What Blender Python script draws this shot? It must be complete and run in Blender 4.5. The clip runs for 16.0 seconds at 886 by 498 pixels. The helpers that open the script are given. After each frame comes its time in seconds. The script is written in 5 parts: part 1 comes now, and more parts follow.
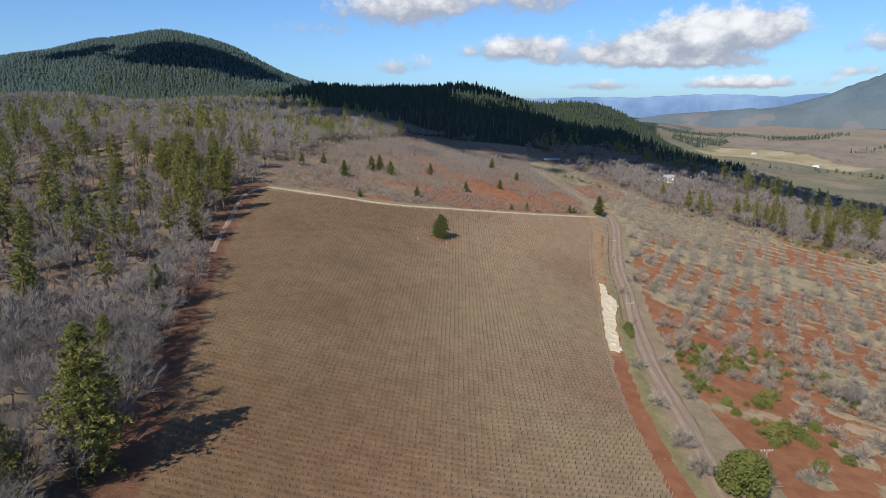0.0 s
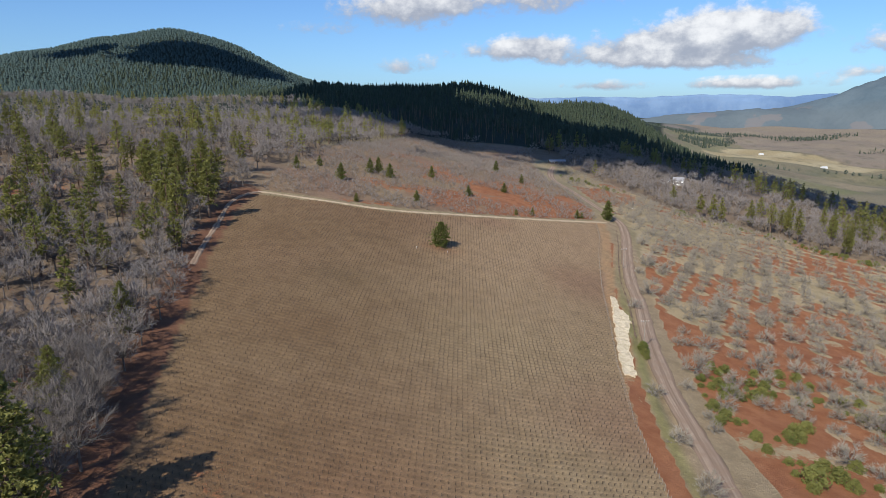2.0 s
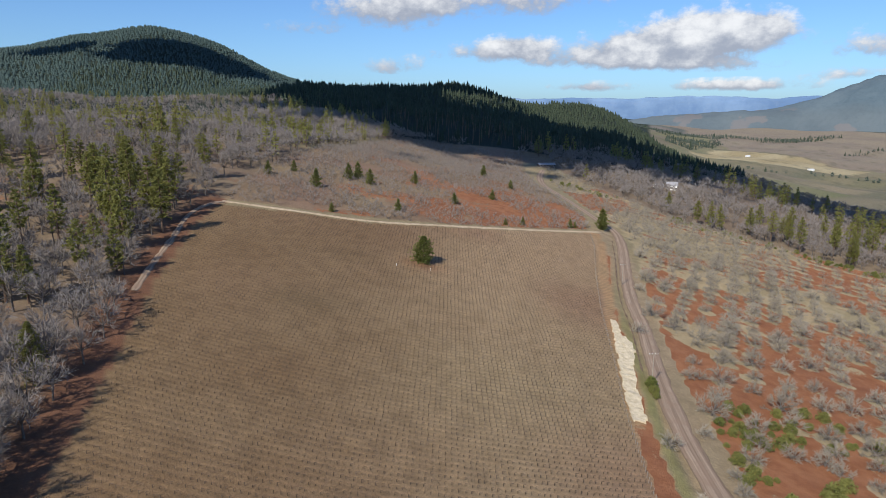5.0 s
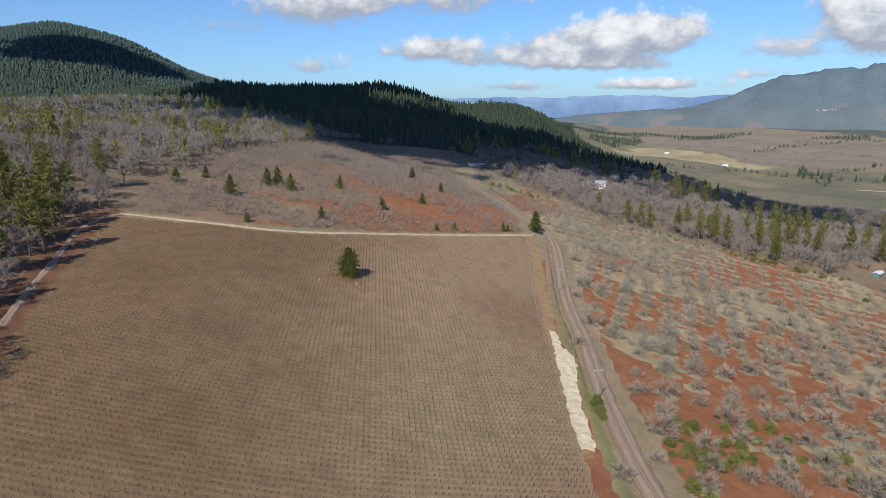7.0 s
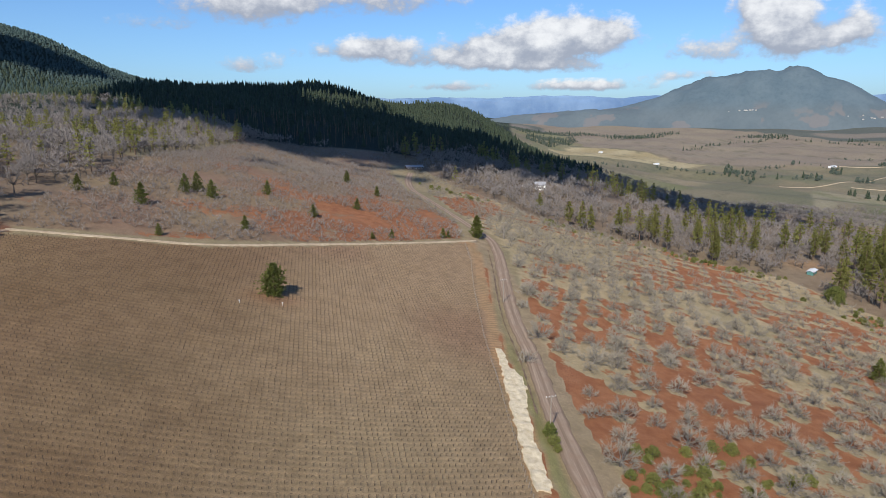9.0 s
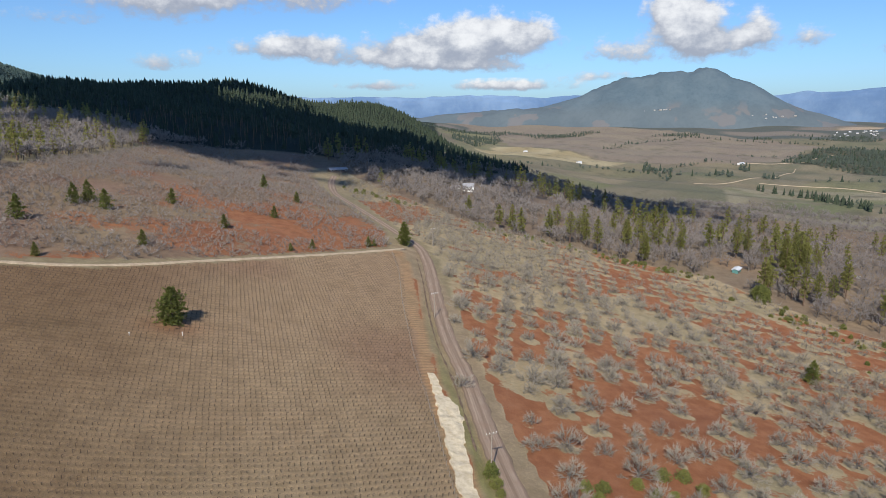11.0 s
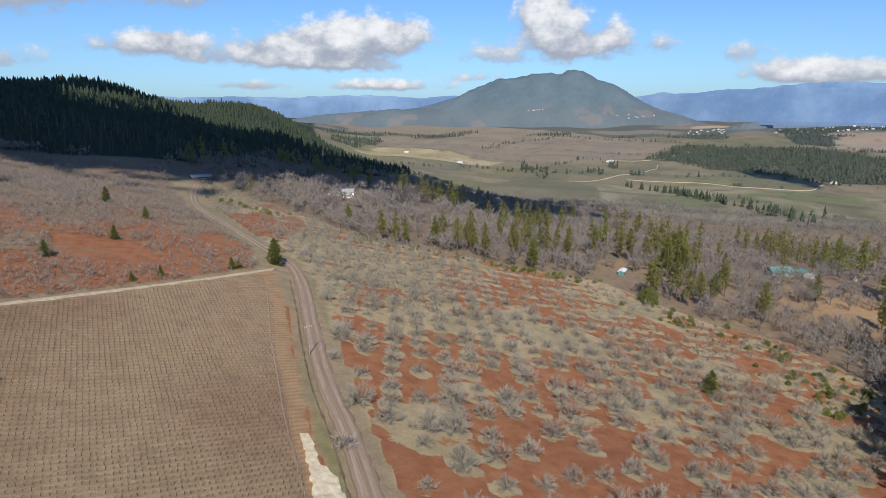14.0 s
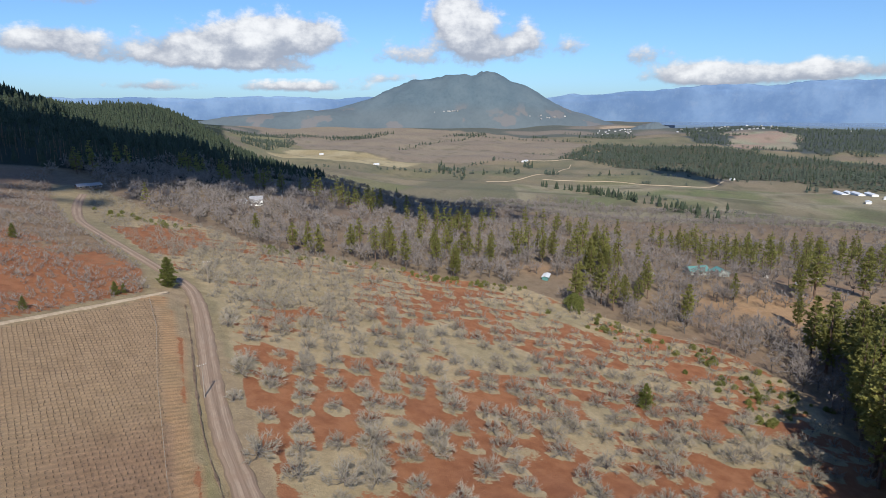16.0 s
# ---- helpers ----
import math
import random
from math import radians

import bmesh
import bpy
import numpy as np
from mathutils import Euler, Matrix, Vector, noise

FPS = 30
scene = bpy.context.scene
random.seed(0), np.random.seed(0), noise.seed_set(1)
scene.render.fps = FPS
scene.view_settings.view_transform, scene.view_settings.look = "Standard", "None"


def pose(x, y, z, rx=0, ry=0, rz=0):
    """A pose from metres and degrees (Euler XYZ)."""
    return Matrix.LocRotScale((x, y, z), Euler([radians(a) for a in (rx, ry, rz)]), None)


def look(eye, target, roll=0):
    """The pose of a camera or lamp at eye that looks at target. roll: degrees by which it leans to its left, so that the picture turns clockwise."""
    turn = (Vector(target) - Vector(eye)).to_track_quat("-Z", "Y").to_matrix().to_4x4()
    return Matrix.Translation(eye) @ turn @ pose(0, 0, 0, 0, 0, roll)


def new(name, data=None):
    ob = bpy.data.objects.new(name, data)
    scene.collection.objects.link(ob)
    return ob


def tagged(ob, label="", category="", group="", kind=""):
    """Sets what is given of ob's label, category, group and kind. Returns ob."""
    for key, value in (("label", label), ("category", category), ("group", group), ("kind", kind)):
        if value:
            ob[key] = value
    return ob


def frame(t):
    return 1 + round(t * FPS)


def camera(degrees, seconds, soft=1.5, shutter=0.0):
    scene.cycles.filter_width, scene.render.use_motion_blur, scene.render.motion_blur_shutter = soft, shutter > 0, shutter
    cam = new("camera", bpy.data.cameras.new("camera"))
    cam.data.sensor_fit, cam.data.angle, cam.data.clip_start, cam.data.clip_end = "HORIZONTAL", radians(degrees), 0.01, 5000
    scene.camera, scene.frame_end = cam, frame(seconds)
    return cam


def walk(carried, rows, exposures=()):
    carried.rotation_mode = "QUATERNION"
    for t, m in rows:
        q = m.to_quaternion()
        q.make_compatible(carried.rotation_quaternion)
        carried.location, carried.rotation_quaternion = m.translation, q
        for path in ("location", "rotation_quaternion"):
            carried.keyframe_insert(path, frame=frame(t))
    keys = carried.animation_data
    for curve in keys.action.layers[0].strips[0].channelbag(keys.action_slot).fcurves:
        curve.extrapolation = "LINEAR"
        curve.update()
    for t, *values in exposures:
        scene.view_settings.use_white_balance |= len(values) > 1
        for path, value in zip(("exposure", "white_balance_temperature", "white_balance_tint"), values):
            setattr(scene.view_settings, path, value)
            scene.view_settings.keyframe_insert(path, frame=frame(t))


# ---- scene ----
cam = camera(70.2, 16.0, soft=0.6)
PATH = [
    (0, (-10.161, 0.045, 65.201), (-10.209, 1.998, 64.771), -0.1),
    (0.5, (-9.79, 3.951, 65.266), (-9.842, 5.904, 64.837), -0.1),
    (1, (-9.487, 7.898, 65.344), (-9.542, 9.85, 64.914), -0.1),
    (1.5, (-9.269, 11.866, 65.435), (-9.327, 13.819, 65.004), -0.0),
    (2, (-9.089, 15.861, 65.526), (-9.15, 17.813, 65.095), 0.0),
    (2.5, (-8.777, 19.946, 65.592), (-8.842, 21.898, 65.163), 0.1),
    (3, (-8.541, 24.037, 65.653), (-8.609, 25.99, 65.223), 0.2),
    (5.5, (-8.355, 43.137, 66.361), (-8.332, 45.09, 65.931), 0.3),
    (6, (-8.005, 46.998, 66.408), (-7.924, 48.95, 65.978), 0.3),
    (6.5, (-7.492, 51.016, 66.454), (-7.351, 52.964, 66.024), 0.1),
    (7, (-6.988, 55.073, 66.471), (-6.792, 57.017, 66.04), -0.0),
    (7.5, (-6.346, 59.038, 66.435), (-6.099, 60.975, 66.005), -0.1),
    (8, (-5.579, 63.053, 66.394), (-5.288, 64.984, 65.963), -0.0),
    (8.5, (-4.758, 67.229, 66.397), (-4.423, 69.153, 65.966), 0.0),
    (9, (-3.87, 71.489, 66.47), (-3.487, 73.404, 66.04), 0.0),
    (11.5, (2.345, 92.287, 66.84), (3.005, 94.126, 66.408), 0.0),
    (12, (4.022, 96.348, 66.886), (4.741, 98.164, 66.454), -0.0),
    (12.5, (6.026, 100.442, 66.89), (6.8, 102.234, 66.458), -0.0),
    (13, (7.962, 104.491, 66.913), (8.787, 106.262, 66.482), -0.0),
    (13.5, (9.92, 108.586, 67.086), (10.8, 110.33, 66.655), -0.0),
    (14, (12.142, 112.809, 67.238), (13.077, 114.524, 66.807), -0.0),
    (14.5, (14.619, 117.042, 67.262), (15.61, 118.726, 66.832), -0.0),
    (15, (17.202, 121.141, 67.294), (18.246, 122.792, 66.863), -0.0),
    (15.5, (19.905, 125.102, 67.366), (21.003, 126.718, 66.937), -0.1),
    (16, (22.565, 129.218, 67.453), (23.715, 130.797, 67.025), -0.1),
]
walk(cam, [(t, look(e, g, r)) for t, e, g, r in PATH], [(0, 0.13), (5, 0.09), (15.5, 0.08), (16, 0.13)])


# ---- world, sun, clouds in the sky ----
SUN_AZ, SUN_EL = radians(-150), radians(41)          # compass from +y, clockwise
TO_SUN = Vector((math.sin(SUN_AZ) * math.cos(SUN_EL), math.cos(SUN_AZ) * math.cos(SUN_EL), math.sin(SUN_EL)))


class Nodes:
    """Short hand for building node trees."""

    def __init__(self, tree):
        self.tree = tree
        tree.nodes.clear()

    def add(self, kind, **inputs):
        n = self.tree.nodes.new(kind)
        for key, value in inputs.items():
            if key.startswith("_"):
                continue
            slot = n.inputs[int(key[1:])] if key[0] == "i" and key[1:].isdigit() else n.inputs[key.replace("_", " ")]
            if isinstance(value, bpy.types.NodeSocket):
                self.tree.links.new(value, slot)
            else:
                slot.default_value = value
        return n

    def math(self, op, a, b=0.0, c=None, clamp=False):
        n = self.tree.nodes.new("ShaderNodeMath")
        n.operation, n.use_clamp = op, clamp
        for k, value in enumerate((a, b) if c is None else (a, b, c)):
            if isinstance(value, bpy.types.NodeSocket):
                self.tree.links.new(value, n.inputs[k])
            else:
                n.inputs[k].default_value = value
        return n.outputs[0]

    def ramp(self, value, lo, hi, a=0.0, b=1.0):
        n = self.tree.nodes.new("ShaderNodeMapRange")
        n.interpolation_type = "SMOOTHSTEP"
        for k, v in enumerate((value, lo, hi, a, b)):
            if isinstance(v, bpy.types.NodeSocket):
                self.tree.links.new(v, n.inputs[k])
            else:
                n.inputs[k].default_value = v
        return n.outputs[0]

    def mix(self, fac, a, b, mode="MIX"):
        n = self.tree.nodes.new("ShaderNodeMix")
        n.data_type, n.blend_type = "RGBA", mode
        for k, v in ((0, fac), (6, a), (7, b)):
            if isinstance(v, bpy.types.NodeSocket):
                self.tree.links.new(v, n.inputs[k])
            else:
                n.inputs[k].default_value = v if k == 0 else (*v[:3], 1)
        return n.outputs[2]

    def noise(self, vector, scale, detail=4.0, rough=0.55):
        n = self.add("ShaderNodeTexNoise", Vector=vector, Scale=scale, Detail=detail, Roughness=rough)
        return n.outputs[0]


# azimuth, elevation, half width, half height (degrees), thickness
CLOUDS = (
    (-5.6, 8.2, 6.0, 2.18, 0.99), (-2.5, 8.9, 3.2, 1.61, 0.77), (6.0, 9.2, 7.1, 1.95, 0.83),
    (18.6, 5.2, 7.4, 1.95, 1.26), (21.5, 6.0, 4.1, 2.18, 1.32), (16.0, 4.6, 3.4, 1.26, 1.10), (25.5, 6.3, 1.8, 1.38, 0.99), (19.5, 3.7, 7.5, 0.80, 0.77),
    (4.2, 4.9, 5.8, 1.15, 0.83), (5.8, 5.3, 2.5, 1.15, 0.99), (9.5, 4.1, 4.6, 0.80, 0.66),
    (23.4, 2.0, 5.8, 0.63, 1.04), (12.0, 2.0, 3.4, 0.57, 0.88), (-5.0, 3.7, 3.2, 0.98, 0.66),
    (-34.0, 8.6, 4.0, 1.15, 0.55), (-13.0, 6.6, 3.4, 0.80, 0.44),
    (38.2, 6.4, 2.7, 3.3, 1.25), (37.0, 7.9, 2.0, 2.2, 1.2), (39.4, 5.2, 2.3, 1.7, 1.2), (43.2, 5.6, 1.6, 2.2, 1.15), (46.9, 5.2, 1.7, 1.2, 0.75),
    (33.0, 4.7, 3.4, 1.61, 0.66), (53.0, 4.5, 2.8, 1.15, 0.61), (31.5, 2.8, 3.4, 0.57, 0.44),
    (57.5, 2.9, 3.9, 1.15, 1.26), (60.5, 2.6, 5.1, 1.03, 1.21), (66.0, 2.8, 2.0, 1.15, 1.10), (70.0, 2.9, 8.0, 0.80, 0.88),
    (95, 9, 9, 3, 1.0), (120, 14, 12, 4, 1.0), (150, 20, 12, 5, 0.9), (-70, 12, 10, 3, 1.0), (-95, 20, 14, 5, 1.0), (-135, 15, 10, 4, 0.7), (-160, 9, 9, 3, 1.0),
)


def make_world():
    world = bpy.data.worlds.new("sky")
    world.use_nodes = True
    scene.world = world
    n = Nodes(world.node_tree)
    sky = n.add("ShaderNodeTexSky")
    sky.sky_type, sky.sun_disc = "NISHITA", False
    sky.sun_elevation, sky.sun_rotation = SUN_EL, SUN_AZ
    sky.air_density, sky.dust_density, sky.ozone_density = SKY_AIR, SKY_DUST, SKY_OZONE
    way = n.add("ShaderNodeTexCoord").outputs["Generated"]
    sep = n.add("ShaderNodeSeparateXYZ", Vector=way)
    az = n.math("MULTIPLY", n.math("ARCTAN2", sep.outputs[0], sep.outputs[1]), 57.2958)
    el = n.math("MULTIPLY", n.math("ARCSINE", sep.outputs[2]), 57.2958)
    flat = n.add("ShaderNodeCombineXYZ", X=az, Y=n.math("MULTIPLY", el, 1.35)).outputs[0]
    puff = n.noise(flat, 0.42, 7.0, 0.60)
    fine = n.noise(flat, 1.6, 5.0, 0.6)
    body, lift, first = None, None, True
    for a, e, w, h, thick in CLOUDS:
        da = n.math("DIVIDE", n.math("SUBTRACT", az, a), w)
        up = n.math("SUBTRACT", el, e)
        # flat bases: below the middle the cloud falls off faster
        down = n.math("MULTIPLY", n.math("MINIMUM", up, 0.0), 1.55 / h)
        over = n.math("DIVIDE", n.math("MAXIMUM", up, 0.0), h)
        dv = n.math("ADD", down, over)
        d2 = n.math("ADD", n.math("MULTIPLY", da, da), n.math("MULTIPLY", dv, dv))
        blob = n.math("MULTIPLY", n.math("POWER", 2.718, n.math("MULTIPLY", d2, -1.25)), thick)
        if body is None:
            body, lift = blob, n.math("MULTIPLY", blob, dv)
        else:
            body = n.math("ADD", body, blob)
            lift = n.math("ADD", lift, n.math("MULTIPLY", blob, dv))
    level = n.math("DIVIDE", lift, n.math("ADD", body, 0.02))
    dens = n.math("ADD", n.math("MINIMUM", body, 1.25), n.math("MULTIPLY", n.math("SUBTRACT", puff, 0.5), 2.2))
    dens = n.math("ADD", dens, n.math("MULTIPLY", n.math("SUBTRACT", fine, 0.5), 0.35))
    dens = n.math("MULTIPLY", dens, n.ramp(body, 0.04, 0.25))
    cover = n.ramp(dens, 0.20, 0.92)
    # sunlit tops, grey undersides
    shade = n.math("ADD", n.math("MULTIPLY", level, 0.55), n.math("MULTIPLY", n.math("SUBTRACT", puff, 0.5), 1.8))
    shade = n.math("ADD", shade, n.math("MULTIPLY", n.math("SUBTRACT", dens, 0.9), 0.35))
    lit = n.ramp(shade, -0.42, 0.78)
    tone = n.mix(lit, CLOUD_DARK, CLOUD_LIT)
    low = n.ramp(el, 0.0, 7.0)
    blue = n.mix(low, SKY_LOW, SKY_HIGH, "MIX")
    clear = n.mix(1.0, sky.outputs[0], blue, "MULTIPLY")
    out = n.mix(n.math("MULTIPLY", cover, 0.96), clear, tone)
    back = n.add("ShaderNodeBackground", Color=out, Strength=SKY_STRENGTH)
    n.add("ShaderNodeOutputWorld", Surface=back.outputs[0])


SKY_STRENGTH, SKY_AIR, SKY_DUST, SKY_OZONE = 0.12, 1.0, 0.6, 2.0
SKY_LOW, SKY_HIGH = (0.50, 0.75, 1.15), (0.53, 0.765, 1.10)
CLOUD_DARK, CLOUD_LIT = (2.95, 3.25, 3.95), (7.2, 7.3, 7.45)
make_world()
sun = new("sun", bpy.data.lights.new("sun", "SUN"))
sun.data.energy, sun.data.angle, sun.data.color = 5.0, radians(0.53), (1.0, 0.93, 0.82)
sun.matrix_world = look(TO_SUN * 100, (0, 0, 0))

# ---- the lie of the land ----
CX, CY = 0.0, 65.0
NEAR = (-4.1, -41.29, 15.4, 6.36, -4.37, 6.77, 5.93, 1.36, 8.65, -5.2)
AZ = np.array([-180, -60, -35, -25, -12, 0, 12, 22, 35, 50, 75, 180.0])
RR = np.array([420, 700, 1000, 1400, 2000, 2800, 3800, 5000.0])
FAR = np.array([
    [10, 20, 30, 30, 20, 20, 20, 20],
    [40, 55, 70, 55, 40, 30, 30, 30],
    [42, 58, 74, 52, 40, 30, 30, 30],
    [42, 58, 75, 60, 45, 30, 30, 30],
    [38, 60, 85, 103, 70, 40, 30, 30],
    [24, 36, 64, 108, 80, 40, 10, 20],
    [9, 17, 22, 26, 72, 20, 10, 20],
    [-4, -3, -20, -58, -78, -72, -40, 0],
    [-24, -48, -78, -103, -105, -80, -38, 2],
    [-32, -58, -86, -106, -105, -80, -38, 2],
    [-34, -58, -86, -106, -105, -80, -38, 2],
    [10, 20, 30, 30, 20, 20, 20, 20.0]])


def smooth(a, b, v):
    u = np.clip((v - a) / (b - a), 0, 1)
    return u * u * (3 - 2 * u)


def near_height(x, y):
    u, v = (np.clip(x, -170, 420) - 80) / 200, (np.clip(y, 40, 560) - 280) / 200
    c = NEAR
    return (c[0] + c[1] * u + c[2] * v + c[3] * u * u + c[4] * u * v + c[5] * v * v
            + c[6] * u ** 3 + c[7] * u * u * v + c[8] * u * v * v + c[9] * v ** 3)


def cubic(p0, p1, p2, p3, u):
    return p1 + 0.5 * u * (p2 - p0 + u * (2 * p0 - 5 * p1 + 4 * p2 - p3 + u * (3 * (p1 - p2) + p3 - p0)))


def far_height(x, y):
    r = np.clip(np.hypot(x - CX, y - CY), 420, 4999)
    a = np.degrees(np.arctan2(x - CX, y - CY))
    i = np.clip(np.searchsorted(AZ, a, "right") - 1, 0, len(AZ) - 2)
    u = (a - AZ[i]) / (AZ[i + 1] - AZ[i])
    u = u * u * (3 - 2 * u) * 0.5 + u * 0.5
    j = np.clip(np.searchsorted(RR, r, "right") - 1, 0, len(RR) - 2)
    w = (r - RR[j]) / (RR[j + 1] - RR[j])
    n = len(RR) - 1
    rows = [cubic(FAR[k, np.maximum(j - 1, 0)], FAR[k, j], FAR[k, j + 1], FAR[k, np.minimum(j + 2, n)], w) for k in (i, i + 1)]
    return rows[0] * (1 - u) + rows[1] * u


def height(x, y):
    """The ground's height over the plan."""
    x, y = np.asarray(x, float), np.asarray(y, float)
    k = smooth(330, 520, np.hypot(x - CX, y - CY))
    k = np.maximum(k, smooth(60, 20, y))
    h = near_height(x, y) * (1 - k) + far_height(x, y) * k
    far = smooth(300, 900, np.hypot(x, y))
    h = h + far * (6 * np.sin(x * 0.011 + 1.3) * np.sin(y * 0.009 + 0.4) + 3 * np.sin(x * 0.023 + y * 0.017))
    return h


HILLS = ((-1188, 2353, 181, 404, 374), (-1497, 2098, 90, 671, 373), (-857, 2140, 92, 179, 228), (3036, 1640, 38, 300, 520))


def ground(x, y):
    h = height(x, y)
    for hx, hy, top, wx, wy in HILLS:
        h = h + top * np.exp(-((x - hx) / wx) ** 2 / 2 - ((y - hy) / wy) ** 2 / 2)
    return h


# ---- materials ----
ROW_STEP, VINE_STEP = 1.76, 1.12
ROW_BEND, ROW_MID, ROW_SWEEP = 0.17, -12.0, 25.0          # the rows swing gently across the slope
ROW_PHASE = (200.0 / ROW_STEP + 0.5) % 1.0


def row_swing(x):
    """How far up the slope a row lies at x from its middle."""
    return ROW_BEND * ROW_SWEEP * (np.sqrt(1 + ((x - ROW_MID) / ROW_SWEEP) ** 2) - 1)



def material(name, build, rough=0.9, metal=0.0, thin=0.0):
    m = bpy.data.materials.new(name)
    m.use_nodes = True
    n = Nodes(m.node_tree)
    color, bump = build(n)
    b = n.add("ShaderNodeBsdfPrincipled", Roughness=rough, Metallic=metal)
    b.inputs["Specular IOR Level"].default_value = 0.2
    if isinstance(color, bpy.types.NodeSocket):
        m.node_tree.links.new(color, b.inputs["Base Color"])
    else:
        b.inputs["Base Color"].default_value = (*color, 1)
    if bump is not None:
        k = n.add("ShaderNodeBump", Height=bump[0], Strength=bump[1], Distance=bump[2])
        m.node_tree.links.new(k.outputs[0], b.inputs["Normal"])
    surface = b.outputs[0]
    if thin:
        glow = n.add("ShaderNodeBsdfTranslucent", Color=color)
        both = n.add("ShaderNodeMixShader", Fac=thin)
        m.node_tree.links.new(surface, both.inputs[1])
        m.node_tree.links.new(glow.outputs[0], both.inputs[2])
        surface = both.outputs[0]
    n.add("ShaderNodeOutputMaterial", Surface=surface)
    return m


def place(n):
    return n.add("ShaderNodeTexCoord").outputs["Object"]


def world_place(n):
    return n.add("ShaderNodeNewGeometry").outputs["Position"]


def mottled(name, dark, light, scale, rough=0.9, bump=0.3, size=0.05, metal=0.0, per_object=0.0, island=0.0):
    """Two colours mixed by coarse and fine noise."""
    def build(n):
        at = place(n)
        fac = n.math("ADD", n.math("MULTIPLY", n.noise(at, scale, 5), 0.6), n.math("MULTIPLY", n.noise(at, scale * 9, 3), 0.4))
        fac = n.ramp(fac, 0.3, 0.7)
        if per_object:
            own = n.add("ShaderNodeObjectInfo").outputs["Random"]
            fac = n.math("ADD", n.math("MULTIPLY", fac, 1 - per_object), n.math("MULTIPLY", own, per_object))
        if island:
            own = n.add("ShaderNodeNewGeometry").outputs["Random Per Island"]
            fac = n.math("ADD", n.math("MULTIPLY", fac, 1 - island), n.math("MULTIPLY", own, island))
        return n.mix(fac, dark, light), (n.noise(at, scale * 12, 3), bump, size)
    return material(name, build, rough, metal)


def ground_build(n):
    at = world_place(n)
    tint = n.add("ShaderNodeAttribute")
    tint.attribute_name = "cover"
    red = n.add("ShaderNodeAttribute")
    red.attribute_name = "bare"
    big, mid, fine, grain = n.noise(at, 0.035, 5), n.noise(at, 0.22, 5, 0.62), n.noise(at, 1.3, 5, 0.7), n.noise(at, 6.0, 3, 0.7)
    col = tint.outputs["Color"]
    col = n.mix(n.ramp(mid, 0.35, 0.7, 0.0, 0.55), col, n.mix(1.0, col, (0.62, 0.6, 0.58), "MULTIPLY"))
    col = n.mix(n.ramp(fine, 0.45, 0.75, 0.0, 0.5), col, n.mix(1.0, col, (1.6, 1.55, 1.42), "MULTIPLY"))
    soil = n.mix(n.ramp(mid, 0.3, 0.7), (0.245, 0.097, 0.044), (0.335, 0.150, 0.074))
    soil = n.mix(n.ramp(big, 0.45, 0.75, 0.0, 0.5), soil, (0.19, 0.075, 0.042))
    soil = n.mix(n.ramp(fine, 0.6, 0.8, 0.0, 0.35), soil, (0.36, 0.21, 0.13))
    # strips of dry grass and bare soil along the vine rows
    rows = n.add("ShaderNodeAttribute")
    rows.attribute_name = "rows"
    sep = n.add("ShaderNodeSeparateXYZ", Vector=at)
    bend = n.math("DIVIDE", n.math("SUBTRACT", sep.outputs[0], ROW_MID), ROW_SWEEP)
    bend = n.math("SUBTRACT", n.math("SQRT", n.math("ADD", n.math("MULTIPLY", bend, bend), 1.0)), 1.0)
    over = n.math("DIVIDE", n.math("SUBTRACT", sep.outputs[1], n.math("MULTIPLY", bend, ROW_BEND * ROW_SWEEP)), ROW_STEP)
    over = n.math("ADD", over, n.math("MULTIPLY", n.math("SUBTRACT", fine, 0.5), 0.35))
    band = n.math("ABSOLUTE", n.math("SUBTRACT", n.math("FRACT", n.math("SUBTRACT", over, ROW_PHASE)), 0.5))
    pale = n.math("MULTIPLY", n.ramp(band, 0.18, 0.42), rows.outputs["Fac"])
    dark = n.math("MULTIPLY", n.ramp(band, 0.30, 0.08), rows.outputs["Fac"])
    col = n.mix(n.math("MULTIPLY", pale, 0.34), col, n.mix(1.0, col, (1.28, 1.22, 1.12), "MULTIPLY"))
    col = n.mix(n.math("MULTIPLY", dark, 0.34), col, n.mix(1.0, col, (0.78, 0.78, 0.72), "MULTIPLY"))
    edge = n.math("ADD", red.outputs["Fac"], n.math("MULTIPLY", n.math("SUBTRACT", fine, 0.5), 0.55))
    edge = n.math("ADD", edge, n.math("MULTIPLY", n.math("SUBTRACT", mid, 0.5), 0.6))
    col = n.mix(n.ramp(edge, 0.45, 0.55), col, soil)
    col = n.mix(n.ramp(grain, 0.38, 0.66, 0.0, 0.55), col, n.mix(1.0, col, (0.66, 0.66, 0.66), "MULTIPLY"))
    bump = n.math("ADD", n.math("MULTIPLY", fine, 0.7), n.math("MULTIPLY", grain, 0.3))
    return col, (bump, 0.75, 0.5)


